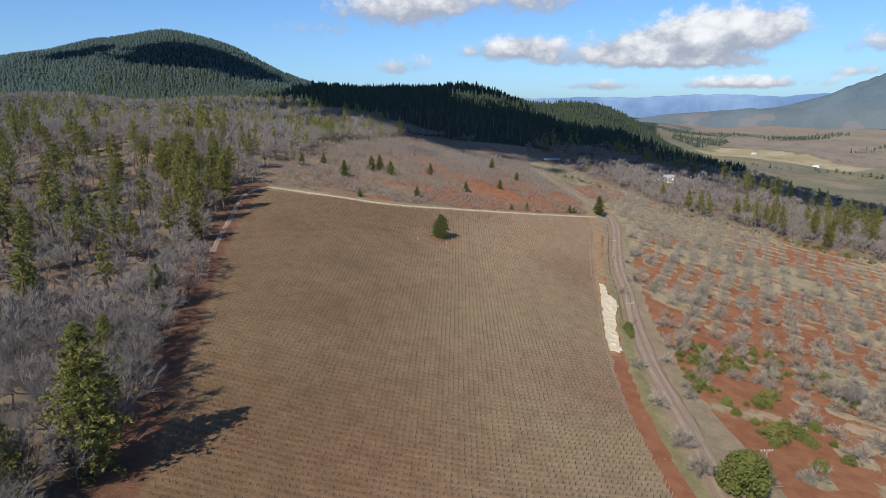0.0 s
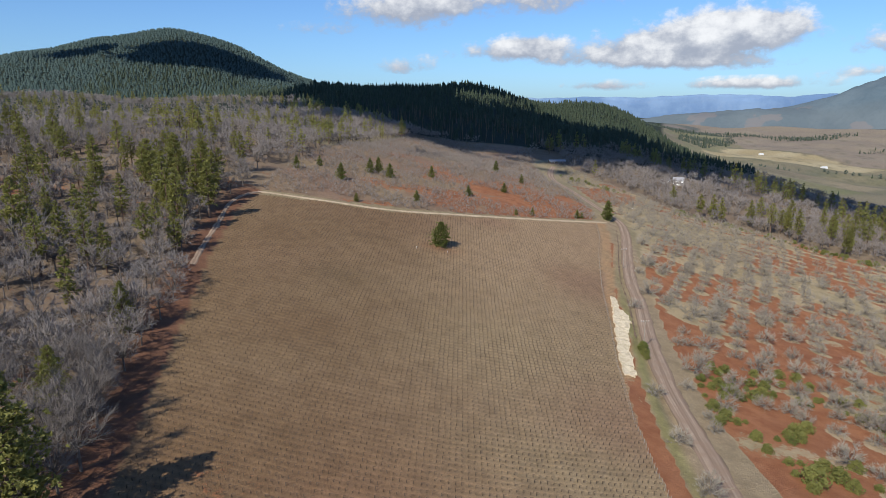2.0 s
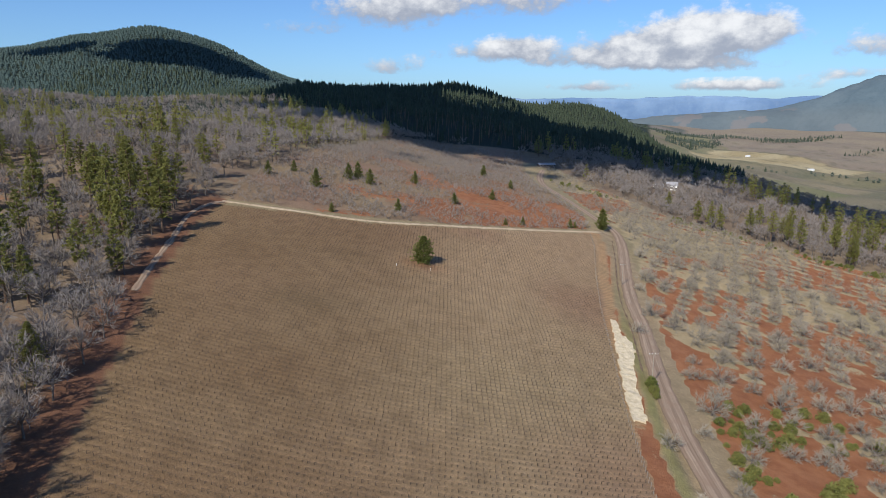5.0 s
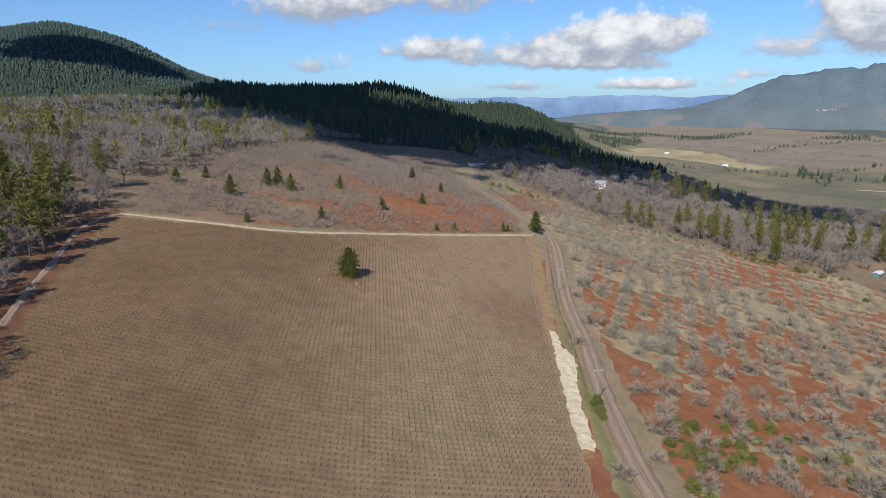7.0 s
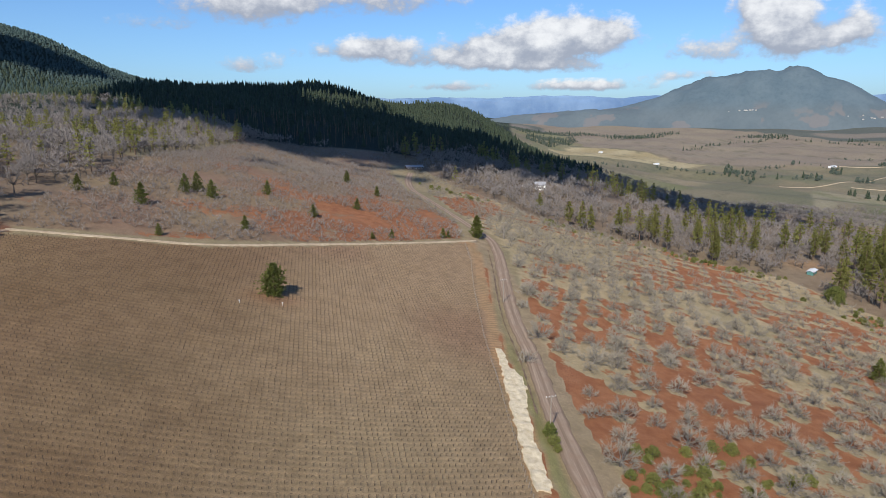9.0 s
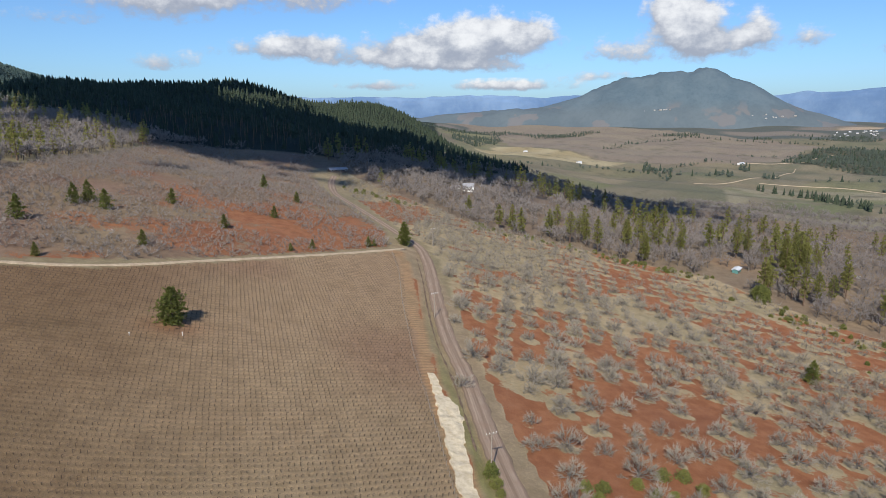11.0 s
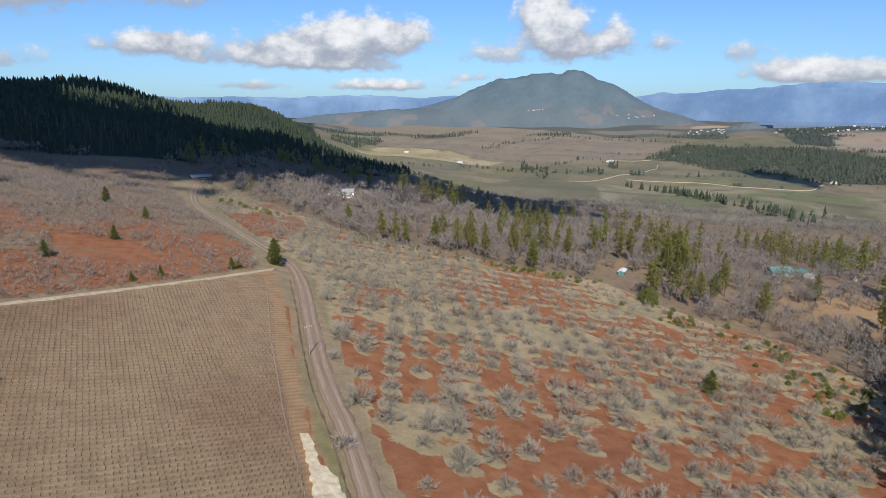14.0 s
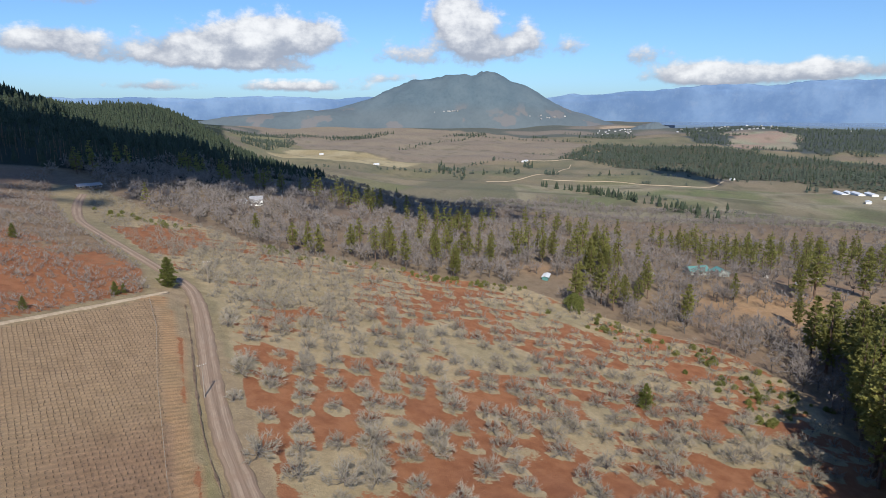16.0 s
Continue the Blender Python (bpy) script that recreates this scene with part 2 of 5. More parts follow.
def road_build(n):
    at = world_place(n)
    lane = n.add("ShaderNodeAttribute")
    lane.attribute_name = "across"
    side = n.math("ABSOLUTE", n.math("SUBTRACT", n.math("ABSOLUTE", lane.outputs["Fac"]), 0.42))
    mid, fine = n.noise(at, 0.3, 5, 0.6), n.noise(at, 2.2, 5, 0.7)
    rut = n.ramp(n.math("ADD", side, n.math("MULTIPLY", n.math("SUBTRACT", fine, 0.5), 0.25)), 0.10, 0.30)
    along = n.add("ShaderNodeSeparateXYZ", Vector=at).outputs[1]
    lines = n.noise(n.add("ShaderNodeCombineXYZ", X=n.math("MULTIPLY", lane.outputs["Fac"], 7.0), Y=n.math("MULTIPLY", along, 0.035)).outputs[0], 1.0, 3, 0.7)
    col = n.mix(rut, (0.370, 0.280, 0.205), (0.275, 0.200, 0.145))
    col = n.mix(n.ramp(lines, 0.38, 0.62, 0.0, 0.7), col, n.mix(1.0, col, (0.62, 0.60, 0.58), "MULTIPLY"))
    col = n.mix(n.ramp(mid, 0.4, 0.7, 0.0, 0.6), col, (0.265, 0.18, 0.125))
    verge = n.ramp(n.math("ADD", n.math("ABSOLUTE", lane.outputs["Fac"]), n.math("MULTIPLY", n.math("SUBTRACT", fine, 0.5), 0.35)), 0.8, 0.98)
    col = n.mix(verge, col, (0.17, 0.125, 0.085))
    return col, (fine, 0.5, 0.2)


def crown_build(dark, light):
    def build(n):
        own = n.add("ShaderNodeObjectInfo").outputs["Random"]
        leaf = n.add("ShaderNodeNewGeometry").outputs["Random Per Island"]
        big = n.noise(world_place(n), 0.06, 3)
        fac = n.math("ADD", n.math("MULTIPLY", leaf, 0.45), n.math("ADD", n.math("MULTIPLY", own, 0.3), n.math("MULTIPLY", big, 0.3)))
        return n.mix(fac, dark, light), None
    return build


M_GROUND = material("earth_and_grass", ground_build, 0.95)
M_ROAD = material("dirt_road", road_build, 0.95)
M_PALE = mottled("pale_gravel", (0.34, 0.255, 0.17), (0.52, 0.42, 0.30), 0.6, bump=0.6, size=0.1)
M_CHIP = mottled("straw_mulch", (0.52, 0.42, 0.27), (0.76, 0.66, 0.48), 0.9, bump=0.9, size=0.15)
M_NEEDLE = material("pine_needles", crown_build((0.118, 0.130, 0.040), (0.345, 0.328, 0.100)), 0.7, thin=0.4)
M_FIR = material("fir_needles", crown_build((0.019, 0.034, 0.021), (0.055, 0.067, 0.040)), 0.8)
# copy of the fir needles, bluer and paler: distance haze put into the colour
M_HAZED_FIR = material("hazed_firs", crown_build((0.022, 0.043, 0.041), (0.060, 0.088, 0.078)), 0.85)
M_LEAF = material("evergreen_leaves", crown_build((0.080, 0.100, 0.028), (0.245, 0.255, 0.070)), 0.6, thin=0.35)
# olive valley trees, lightened and blued in the colour to stand for haze
M_OLIVE = material("hazed_olive_wood", crown_build((0.040, 0.056, 0.044), (0.098, 0.116, 0.084)), 0.8)
M_SHRUB = material("shrub_leaves", crown_build((0.085, 0.098, 0.028), (0.265, 0.262, 0.078)), 0.7, thin=0.3)
M_BARK = mottled("oak_bark", (0.085, 0.070, 0.058), (0.19, 0.165, 0.145), 1.5)
M_TWIG = material("oak_twigs", crown_build((0.120, 0.105, 0.094), (0.265, 0.236, 0.214)), 0.95)
# lighter copy of the oak twigs, sunlight put into the colour
M_HAZETWIG = material("sunlit_twigs", crown_build((0.140, 0.124, 0.112), (0.305, 0.272, 0.250)), 0.95)
M_PTRUNK = mottled("pine_bark", (0.10, 0.065, 0.045), (0.21, 0.145, 0.105), 1.2)
M_WBARK = mottled("walnut_bark", (0.105, 0.090, 0.076), (0.24, 0.215, 0.190), 1.6)
M_WTWIG = material("walnut_twigs", crown_build((0.160, 0.141, 0.112), (0.400, 0.358, 0.290)), 0.95)
M_BRUSH = material("brush_twigs", crown_build((0.165, 0.143, 0.124), (0.365, 0.322, 0.284)), 0.95)
M_VINE = mottled("vine_wood", (0.066, 0.046, 0.033), (0.15, 0.108, 0.076), 3.0, island=0.5)
M_POLE = mottled("weathered_pole", (0.20, 0.165, 0.13), (0.36, 0.31, 0.26), 2.0)
M_INSUL = mottled("glazed_insulator", (0.62, 0.62, 0.6), (0.8, 0.8, 0.78), 5.0, rough=0.3)
M_WHITE = mottled("white_siding", (0.66, 0.66, 0.64), (0.82, 0.82, 0.80), 0.8, bump=0.1)
M_ROOF = mottled("grey_roof", (0.22, 0.22, 0.23), (0.36, 0.36, 0.37), 1.0)
M_TIN = mottled("pale_metal_roof", (0.55, 0.57, 0.58), (0.74, 0.76, 0.77), 0.7, rough=0.45)
M_TEAL = mottled("teal_roof", (0.075, 0.19, 0.18), (0.13, 0.28, 0.26), 0.8, rough=0.6)
M_SAGE = mottled("sage_siding", (0.24, 0.27, 0.25), (0.34, 0.37, 0.34), 0.8)
M_DARKWALL = mottled("brown_siding", (0.11, 0.085, 0.07), (0.19, 0.15, 0.125), 0.8)
M_GLASS = material("window_glass", lambda n: ((0.035, 0.045, 0.055), None), 0.08)
M_WATER = material("lake_water", lambda n: ((0.16, 0.22, 0.30), None), 0.25)
M_CLOUD = mottled("cloud_white", (0.8, 0.8, 0.82), (0.9, 0.9, 0.9), 0.01)
M_TARP = mottled("weathered_clutter", (0.35, 0.33, 0.30), (0.62, 0.60, 0.56), 1.0, per_object=0.5)


# wooded mountain and cleared foot, with blue-grey haze put into the colours
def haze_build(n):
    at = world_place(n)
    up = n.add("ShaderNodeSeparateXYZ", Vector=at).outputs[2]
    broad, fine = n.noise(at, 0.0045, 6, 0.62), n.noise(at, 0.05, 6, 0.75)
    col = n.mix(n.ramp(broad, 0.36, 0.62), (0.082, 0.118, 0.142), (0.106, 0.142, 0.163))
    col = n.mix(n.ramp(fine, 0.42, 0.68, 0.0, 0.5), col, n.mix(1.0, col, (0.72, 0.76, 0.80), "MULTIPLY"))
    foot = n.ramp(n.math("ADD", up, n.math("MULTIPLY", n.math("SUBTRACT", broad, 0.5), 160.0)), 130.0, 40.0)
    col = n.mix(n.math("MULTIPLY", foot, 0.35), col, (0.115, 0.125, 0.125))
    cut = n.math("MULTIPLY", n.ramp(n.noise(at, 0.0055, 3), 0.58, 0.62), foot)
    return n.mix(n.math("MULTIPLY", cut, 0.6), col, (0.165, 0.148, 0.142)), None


# far range: the blue of aerial haze is mixed into the base colour
def hazed_range_build(n):
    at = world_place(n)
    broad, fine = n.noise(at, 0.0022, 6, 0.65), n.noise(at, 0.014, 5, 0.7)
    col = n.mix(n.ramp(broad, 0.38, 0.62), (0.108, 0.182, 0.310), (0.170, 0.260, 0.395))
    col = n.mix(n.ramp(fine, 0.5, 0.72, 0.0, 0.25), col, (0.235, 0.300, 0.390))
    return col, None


M_HAZE = material("hazed_woodland", haze_build, 0.95)
M_DITCH_LINE = mottled("ditch_line_soil", (0.10, 0.068, 0.048), (0.26, 0.185, 0.125), 0.8, bump=0.8, size=0.2)
M_RANGE = material("hazed_range", hazed_range_build, 0.95)


# ---- mesh tools ----
def mesh_object(name, verts, faces, mat, parent=None, label="", smooth_faces=False):
    me = bpy.data.meshes.new(name)
    me.from_pydata([tuple(v) for v in verts], [], [tuple(f) for f in faces])
    me.materials.append(mat)
    if smooth_faces:
        me.polygons.foreach_set("use_smooth", [True] * len(me.polygons))
    ob = new(name, me)
    if parent is not None:
        ob.parent = parent
    if label:
        ob["label"] = label
    return ob


def part(name, bm, mat, parent, label=""):
    me = bpy.data.meshes.new(name)
    bm.to_mesh(me)
    bm.free()
    me.materials.append(mat)
    ob = new(name, me)
    ob.parent = parent
    if label:
        ob["label"] = label
    return ob


def box(bm, x, y, z, sx, sy, sz, rz=0.0, bevel=0.0):
    """A box of that size, centred in x and y, standing on z."""
    m = Matrix.Translation((x, y, z + sz / 2)) @ Matrix.Rotation(rz, 4, "Z") @ Matrix.Diagonal((sx, sy, sz, 1))
    made = bmesh.ops.create_cube(bm, size=1, matrix=m)
    if bevel:
        edges = list({e for v in made["verts"] for e in v.link_edges})
        bmesh.ops.bevel(bm, geom=edges, offset=bevel, segments=1, affect="EDGES")
    return bm


def vnoise(x, y, size, seed=0):
    """Smooth value noise, 0 to 1."""
    x, y = np.asarray(x, float) / size, np.asarray(y, float) / size
    i, j = np.floor(x), np.floor(y)
    u, v = x - i, y - j
    u, v = u * u * (3 - 2 * u), v * v * (3 - 2 * v)

    def cell(a, b):
        h = np.sin(a * 127.1 + b * 311.7 + seed * 74.7) * 43758.5453
        return h - np.floor(h)
    return (cell(i, j) * (1 - u) + cell(i + 1, j) * u) * (1 - v) + (cell(i, j + 1) * (1 - u) + cell(i + 1, j + 1) * u) * v


def inside(x, y, poly):
    x, y = np.asarray(x, float), np.asarray(y, float)
    hit = np.zeros(x.shape, bool)
    for (x0, y0), (x1, y1) in zip(poly, poly[1:] + poly[:1]):
        c = (y0 > y) != (y1 > y)
        hit ^= c & (x < (x1 - x0) * (y - y0) / (y1 - y0 + 1e-9) + x0)
    return hit


def line_distance(x, y, line):
    x, y = np.asarray(x, float), np.asarray(y, float)
    best = np.full(x.shape, 1e9)
    for (x0, y0), (x1, y1) in zip(line, line[1:]):
        dx, dy = x1 - x0, y1 - y0
        u = np.clip(((x - x0) * dx + (y - y0) * dy) / (dx * dx + dy * dy), 0, 1)
        best = np.minimum(best, np.hypot(x - x0 - u * dx, y - y0 - u * dy))
    return best


def resample(line, step):
    """Points along a smooth curve through a line's corners."""
    p = [np.array(q, float) for q in line]
    p = [2 * p[0] - p[1]] + p + [2 * p[-1] - p[-2]]
    out = []
    for k in range(1, len(p) - 2):
        n = max(2, int(np.linalg.norm(p[k + 1] - p[k]) / step))
        out += [cubic(p[k - 1], p[k], p[k + 1], p[k + 2], u) for u in np.arange(n) / n]
    return out + [p[-2]]


# ---- the plan ----
FIELD_LEFT = [(-44, 5), (-50, 55), (-55, 78), (-66, 121), (-75, 158), (-85, 199), (-93, 245), (-94, 272)]
FIELD_BACK = [(-94, 273), (-64, 280), (-39, 287), (-8, 305.5), (28, 329), (66, 355)]
FIELD_RIGHT = [(64, 352), (59, 316), (51, 280), (43, 237), (37.6, 200), (32.2, 168), (28.8, 139), (27.6, 118), (27.2, 99), (26.5, 55), (26, 5)]
FIELD = FIELD_LEFT + FIELD_BACK[1:] + FIELD_RIGHT
ROAD = [(30, -60), (33, 40), (37.6, 95), (39.2, 113), (41.0, 132), (41.9, 146), (43.3, 165), (48, 198), (54, 230), (57.5, 256), (63, 284), (70.4, 316), (77, 347), (79, 369), (74, 391), (65, 434), (60, 473), (60, 504), (66, 560), (74, 600)]
WOODS_EDGE = [(74, 700), (92, 600), (106, 528), (129, 462), (141, 432), (166, 418), (191, 403), (214, 386), (245, 364), (251, 330), (255, 300), (272, 268), (262, 235), (240, 212), (222, 192), (205, 165), (190, 120), (170, 60)]
ORCHARD = [(50, 60), (50, 150), (55, 200), (62, 245), (72, 290), (83, 345), (84, 375), (72, 430), (70, 480)] + WOODS_EDGE[2:]
RED_ORCHARD = [(-96, 279), (-64, 286), (-39, 295), (-8, 311), (28, 335), (64, 361), (68, 385), (60, 430), (53, 480), (54, 560), (62, 680), (10, 690), (-34, 700), (-58, 650), (-74, 576), (-89, 470), (-94, 382), (-96, 306)]
GRAVEL = [(43.6, 234.5), (46.2, 234.5), (44.6, 222), (46.6, 216), (44.2, 206), (41, 196), (38.6, 184), (35.8, 168), (32.2, 168), (34.2, 181), (36.4, 194), (39.2, 208), (41.4, 220)]
STUBBLE = [(800, 2180), (990, 2430), (1130, 2220), (1220, 1900), (1050, 1780), (890, 1840), (850, 2050)]
GREEN_FIELD = [(620, 1900), (1000, 2900), (1070, 3400), (1250, 3170), (1000, 2450), (780, 2100)]
COPSE = [(760, 2330), (930, 2800), (1180, 2900), (1140, 2720), (960, 2480), (840, 2300)]
BROWN_FIELD = [(1230, 3970), (1960, 3650), (2250, 2790), (2160, 2000), (1770, 1760), (1480, 1670), (1250, 1890), (1150, 2190), (1080, 2580), (1250, 3170)]
OAK_BLOCK = [(1670, 1710), (2180, 1950), (2360, 1560), (2180, 830), (1630, 640), (1590, 790), (1620, 1020), (1590, 1300)]
BACK_WOOD = [(2861, 2026), (3321, 2491), (3650, 2316), (3850, 1300), (2600, 900), (2400, 1250), (2500, 1700)]
TAN_FIELD = [(2820, 1760), (3040, 1720), (2830, 1440), (2470, 1260), (2450, 1500)]


# ---- the orchard's planting ----
ORCHARD_AT, ALONG, ACROSS = (84.5, 239.3), 9.6, 8.05
OD = np.array((0.4226, 0.9063))


def orchard_places():
    """Where the old orchard's trees stand."""
    pick = random.Random(21)
    grid = []
    for a in range(-22, 32):
        for b in range(-8, 30):
            p = np.array(ORCHARD_AT) + OD * a * ALONG + np.array((OD[1], -OD[0])) * b * ACROSS
            p = p + np.array((pick.gauss(0, 0.7), pick.gauss(0, 0.7)))
            if inside(p[:1], p[1:], ORCHARD)[0] and line_distance(p[:1], p[1:], ROAD)[0] > 5.5 and pick.random() > (0.13 if p[1] > 158 - 0.25 * (p[0] - 50) or p[0] > 105 else 0.85):
                if line_distance(p[:1], p[1:], WOODS_EDGE)[0] > 4:
                    grid.append((float(p[0]), float(p[1])))
    # where the old trees of the middle rows stand, row by row along the planting line
    OLD_ROWS = {
        -6: (295,), -5: (230, 241, 280), -4: (227, 237, 256, 276, 282, 309, 332), -3: (249, 279), -2: (223, 235), -1: (220, 231, 244), 0: (228, 249, 262, 284),
        1: (214, 237, 258, 264, 269, 298), 2: (210, 221, 242, 255, 264, 294, 310), 3: (209, 227, 233, 250, 258, 262, 270, 290, 305), 4: (205, 217, 235, 257, 277), 5: (243, 262, 273, 281, 299, 303),
        6: (250, 268, 286, 289, 297), 7: (276, 293)}
    old = [(OD[0] * w - OD[1] * (8.05 * k + 0.51), OD[1] * w + OD[0] * (8.05 * k + 0.51)) for k, row in OLD_ROWS.items() for w in row]
    grid = [p for p in grid if min(math.hypot(p[0] - x, p[1] - y) for x, y in old) > 6.3] + old
    grid.sort(key=lambda p: math.hypot(p[0] - 95, p[1] - 235))
    return grid


ORCHARD_TREES = orchard_places()


def tree_gap(x, y):
    """Distance to the nearest orchard tree."""
    best = np.full(x.shape, 99.0)
    near = inside(x, y, ORCHARD)
    px, py, b = x[near], y[near], best[near]
    for tx, ty in ORCHARD_TREES:
        b = np.minimum(b, np.hypot(px - tx, py - ty))
    best[near] = b
    return best


# ---- the ground: one sheet to the horizon ----
def build_ground():
    ox, oy = -10.0, -5.0
    az = np.concatenate([np.arange(-180, -44, 6.0), np.arange(-44, 78, 0.36), np.arange(78, 181, 6.0)])
    r = np.concatenate([np.array([0.5, 15, 30, 45, 60, 72, 82]), np.arange(90, 500, 1.9)])
    far = [500.0]
    while far[-1] < 4900:
        far.append(far[-1] * 1.0115)
    r = np.concatenate([r, far])
    A, R = np.meshgrid(np.radians(az), r)
    x, y = ox + R * np.sin(A), oy + R * np.cos(A)
    z = ground(x, y)
    nr, na = x.shape
    # the field's edge of turned earth, the ditch beside the road
    ditch = line_distance(x, y, [(px - 3.6, py) for px, py in ROAD[5:14]])
    z = z - 0.7 * np.exp(-(ditch / 0.9) ** 2)
    z = np.where((R > 3620) & (np.degrees(A) > 53.5) & (np.degrees(A) < 82), np.minimum(z, -13), z)
    z = z + 0.25 * (vnoise(x, y, 3.1) - 0.5) * (R < 900)
    me = bpy.data.meshes.new("ground")
    v = np.stack([x, y, z], -1).reshape(-1, 3)
    idx = np.arange(nr * na).reshape(nr, na)
    q = np.stack([idx[:-1, :-1], idx[:-1, 1:], idx[1:, 1:], idx[1:, :-1]], -1).reshape(-1, 4)[:, ::-1]
    me.from_pydata(v.tolist(), [], q.tolist())
    me.polygons.foreach_set("use_smooth", np.ones(len(q), bool))
    x, y, R = x.ravel(), y.ravel(), R.ravel()
    A = np.degrees(A.ravel())
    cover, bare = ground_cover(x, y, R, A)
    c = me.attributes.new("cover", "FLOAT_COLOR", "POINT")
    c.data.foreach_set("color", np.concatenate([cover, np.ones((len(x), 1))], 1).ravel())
    b = me.attributes.new("bare", "FLOAT", "POINT")
    b.data.foreach_set("value", bare)
    me.attributes.new("rows", "FLOAT", "POINT").data.foreach_set("value", inside(x, y, FIELD) + 1.3 * ((x > 0) & (y < 356) & (line_distance(x, y, FIELD_RIGHT) < 4.0) & ~inside(x, y, FIELD)))
    me.materials.append(M_GROUND)
    ob = new("ground", me)
    return tagged(ob, "hillside of red earth, dry grass and vineyard soil running down to a valley", "ground", kind="structure")


def blend(base, color, k):
    return base * (1 - k[:, None]) + np.array(color) * k[:, None]


def ground_cover(x, y, R, A):
    """Colours of what covers the ground, some with shade or haze put in, and where the red earth lies bare."""
    n1, n2, n3 = vnoise(x, y, 60, 1), vnoise(x, y, 23, 2), vnoise(x, y, 9, 3)
    grass = blend(np.tile(np.array([0.308, 0.243, 0.144]), (len(x), 1)), (0.235, 0.203, 0.122), n2)
    cover, bare = grass.copy(), np.zeros(len(x))
    # woodland floor, leaf litter
    left = (x < np.interp(y, [p[1] for p in FIELD_LEFT], [p[0] for p in FIELD_LEFT]) + 0.8) & (y < 420)
    woods = inside(x, y, WOODS_EDGE + [(900, 60), (900, 1000), (74, 1000)]) | left | (R > 640)
    cover = blend(cover, (0.20, 0.145, 0.105), woods * (0.55 + 0.45 * n2))
    bare += left * (R < 330) * (0.28 + 0.30 * n2 * n1)
    # strip of turned red earth along the left edge of the field, coloured darker for tree shade
    dl = line_distance(x, y, FIELD_LEFT)
    cover = blend(cover, (0.165, 0.074, 0.042), left * smooth(14, 5, dl) * 0.85)
    bare = np.maximum(bare, left * smooth(12, 4, dl) * (0.10 + 0.26 * n2))
    # vineyard floor
    f = inside(x, y, FIELD)
    vine = blend(np.tile(np.array([0.350, 0.250, 0.155]), (len(x), 1)), (0.292, 0.226, 0.132), n1)
    vine = blend(vine, (0.350, 0.240, 0.150), smooth(190, 290, y) * 0.6)
    vine = blend(vine, (0.25, 0.145, 0.095), smooth(0.5, 0.95, n1 * 0.5 + vnoise(x, y, 35, 5) * 0.6) * 0.6)
    vine = blend(vine, (0.27, 0.125, 0.072), np.exp(-((x + 40) / 38) ** 2 - ((y - 95) / 30) ** 2) * 0.75)
    vine = blend(vine, (0.30, 0.150, 0.085), np.exp(-((x + 18) / 7) ** 2 - ((y - 250) / 5) ** 2) * 0.9)
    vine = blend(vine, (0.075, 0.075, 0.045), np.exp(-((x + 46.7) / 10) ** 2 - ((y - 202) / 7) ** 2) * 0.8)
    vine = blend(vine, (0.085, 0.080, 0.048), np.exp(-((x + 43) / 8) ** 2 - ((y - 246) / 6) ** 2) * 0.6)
    # left side: browner soil, with the shade of the turned slope put in
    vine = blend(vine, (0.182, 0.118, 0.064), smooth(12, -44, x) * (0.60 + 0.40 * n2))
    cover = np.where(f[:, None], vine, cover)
    bare = np.where(f, 0.12 * n2 + 0.34 * np.exp(-((x + 48) / 30) ** 2 - ((y - 95) / 28) ** 2), bare)
    # between field and road: red headland, then a green verge
    dr = line_distance(x, y, FIELD_RIGHT)
    droad = line_distance(x, y, ROAD)
    head = (~f) & (x > 0) & (dr < 4.4) & (y < 356)
    bare = np.where(head, 0.10 + 0.28 * n3 + 0.3 * smooth(3.0, 4.2, dr) + 0.45 * smooth(190, 150, y), bare)
    cover = blend(cover, (0.36, 0.225, 0.125), head * (0.6 + 0.4 * n3))
    verge = (~f) & ~head & (droad < 12) & (y < 365) & (dr < 22) & (x < 60 + (y - 200) * 0.12)
    cover = blend(cover, (0.315, 0.238, 0.152), verge * (0.55 + 0.45 * n3))
    cover = blend(cover, (0.235, 0.225, 0.082), verge * smooth(4.2, 4.9, dr) * smooth(8.5, 6.2, dr) * (0.35 + 0.65 * n2) * smooth(330, 180, y))
    bare = np.where(verge, bare + 0.32 * n3 * smooth(6, 9, dr), bare)
    # orchards
    orch = inside(x, y, ORCHARD)
    patch = vnoise(x, y, 26, 7) * 0.55 + vnoise(x, y, 11, 8) * 0.45
    core = np.exp(-((x - 125) / 90) ** 2 - ((y - 200) / 46) ** 2)
    wide = np.exp(-((x - 165) / 125) ** 2 - ((y - 265) / 105) ** 2)
    bo = 0.22 + 0.76 * smooth(0.26, 0.68, patch) * (0.66 + 0.34 * wide) + 0.32 * core
    bo = np.minimum(bo, 0.85) - 0.62 * (0.55 + 0.55 * vnoise(x, y, 8, 19)) * smooth(4.4, 2.6, tree_gap(x, y) + 1.6 * (vnoise(x, y, 2.4, 20) - 0.5))
    bo += 0.38 * np.exp(-((x - 72) / 26) ** 2 - ((y - 172) / 48) ** 2)
    bo -= 0.5 * smooth(7, 3, droad)
    dusty = np.exp(-((x - 84) / 20) ** 2 - ((y - 138) / 20) ** 2)
    bo -= 0.42 * dusty
    cover = np.where(orch[:, None], blend(grass * 1.15, (0.430, 0.340, 0.210), n3 * 0.75), cover)
    cover = blend(cover, (0.44, 0.315, 0.20), orch * dusty * 0.8)
    bare = np.where(orch, bo, bare)
    ro = inside(x, y, RED_ORCHARD)
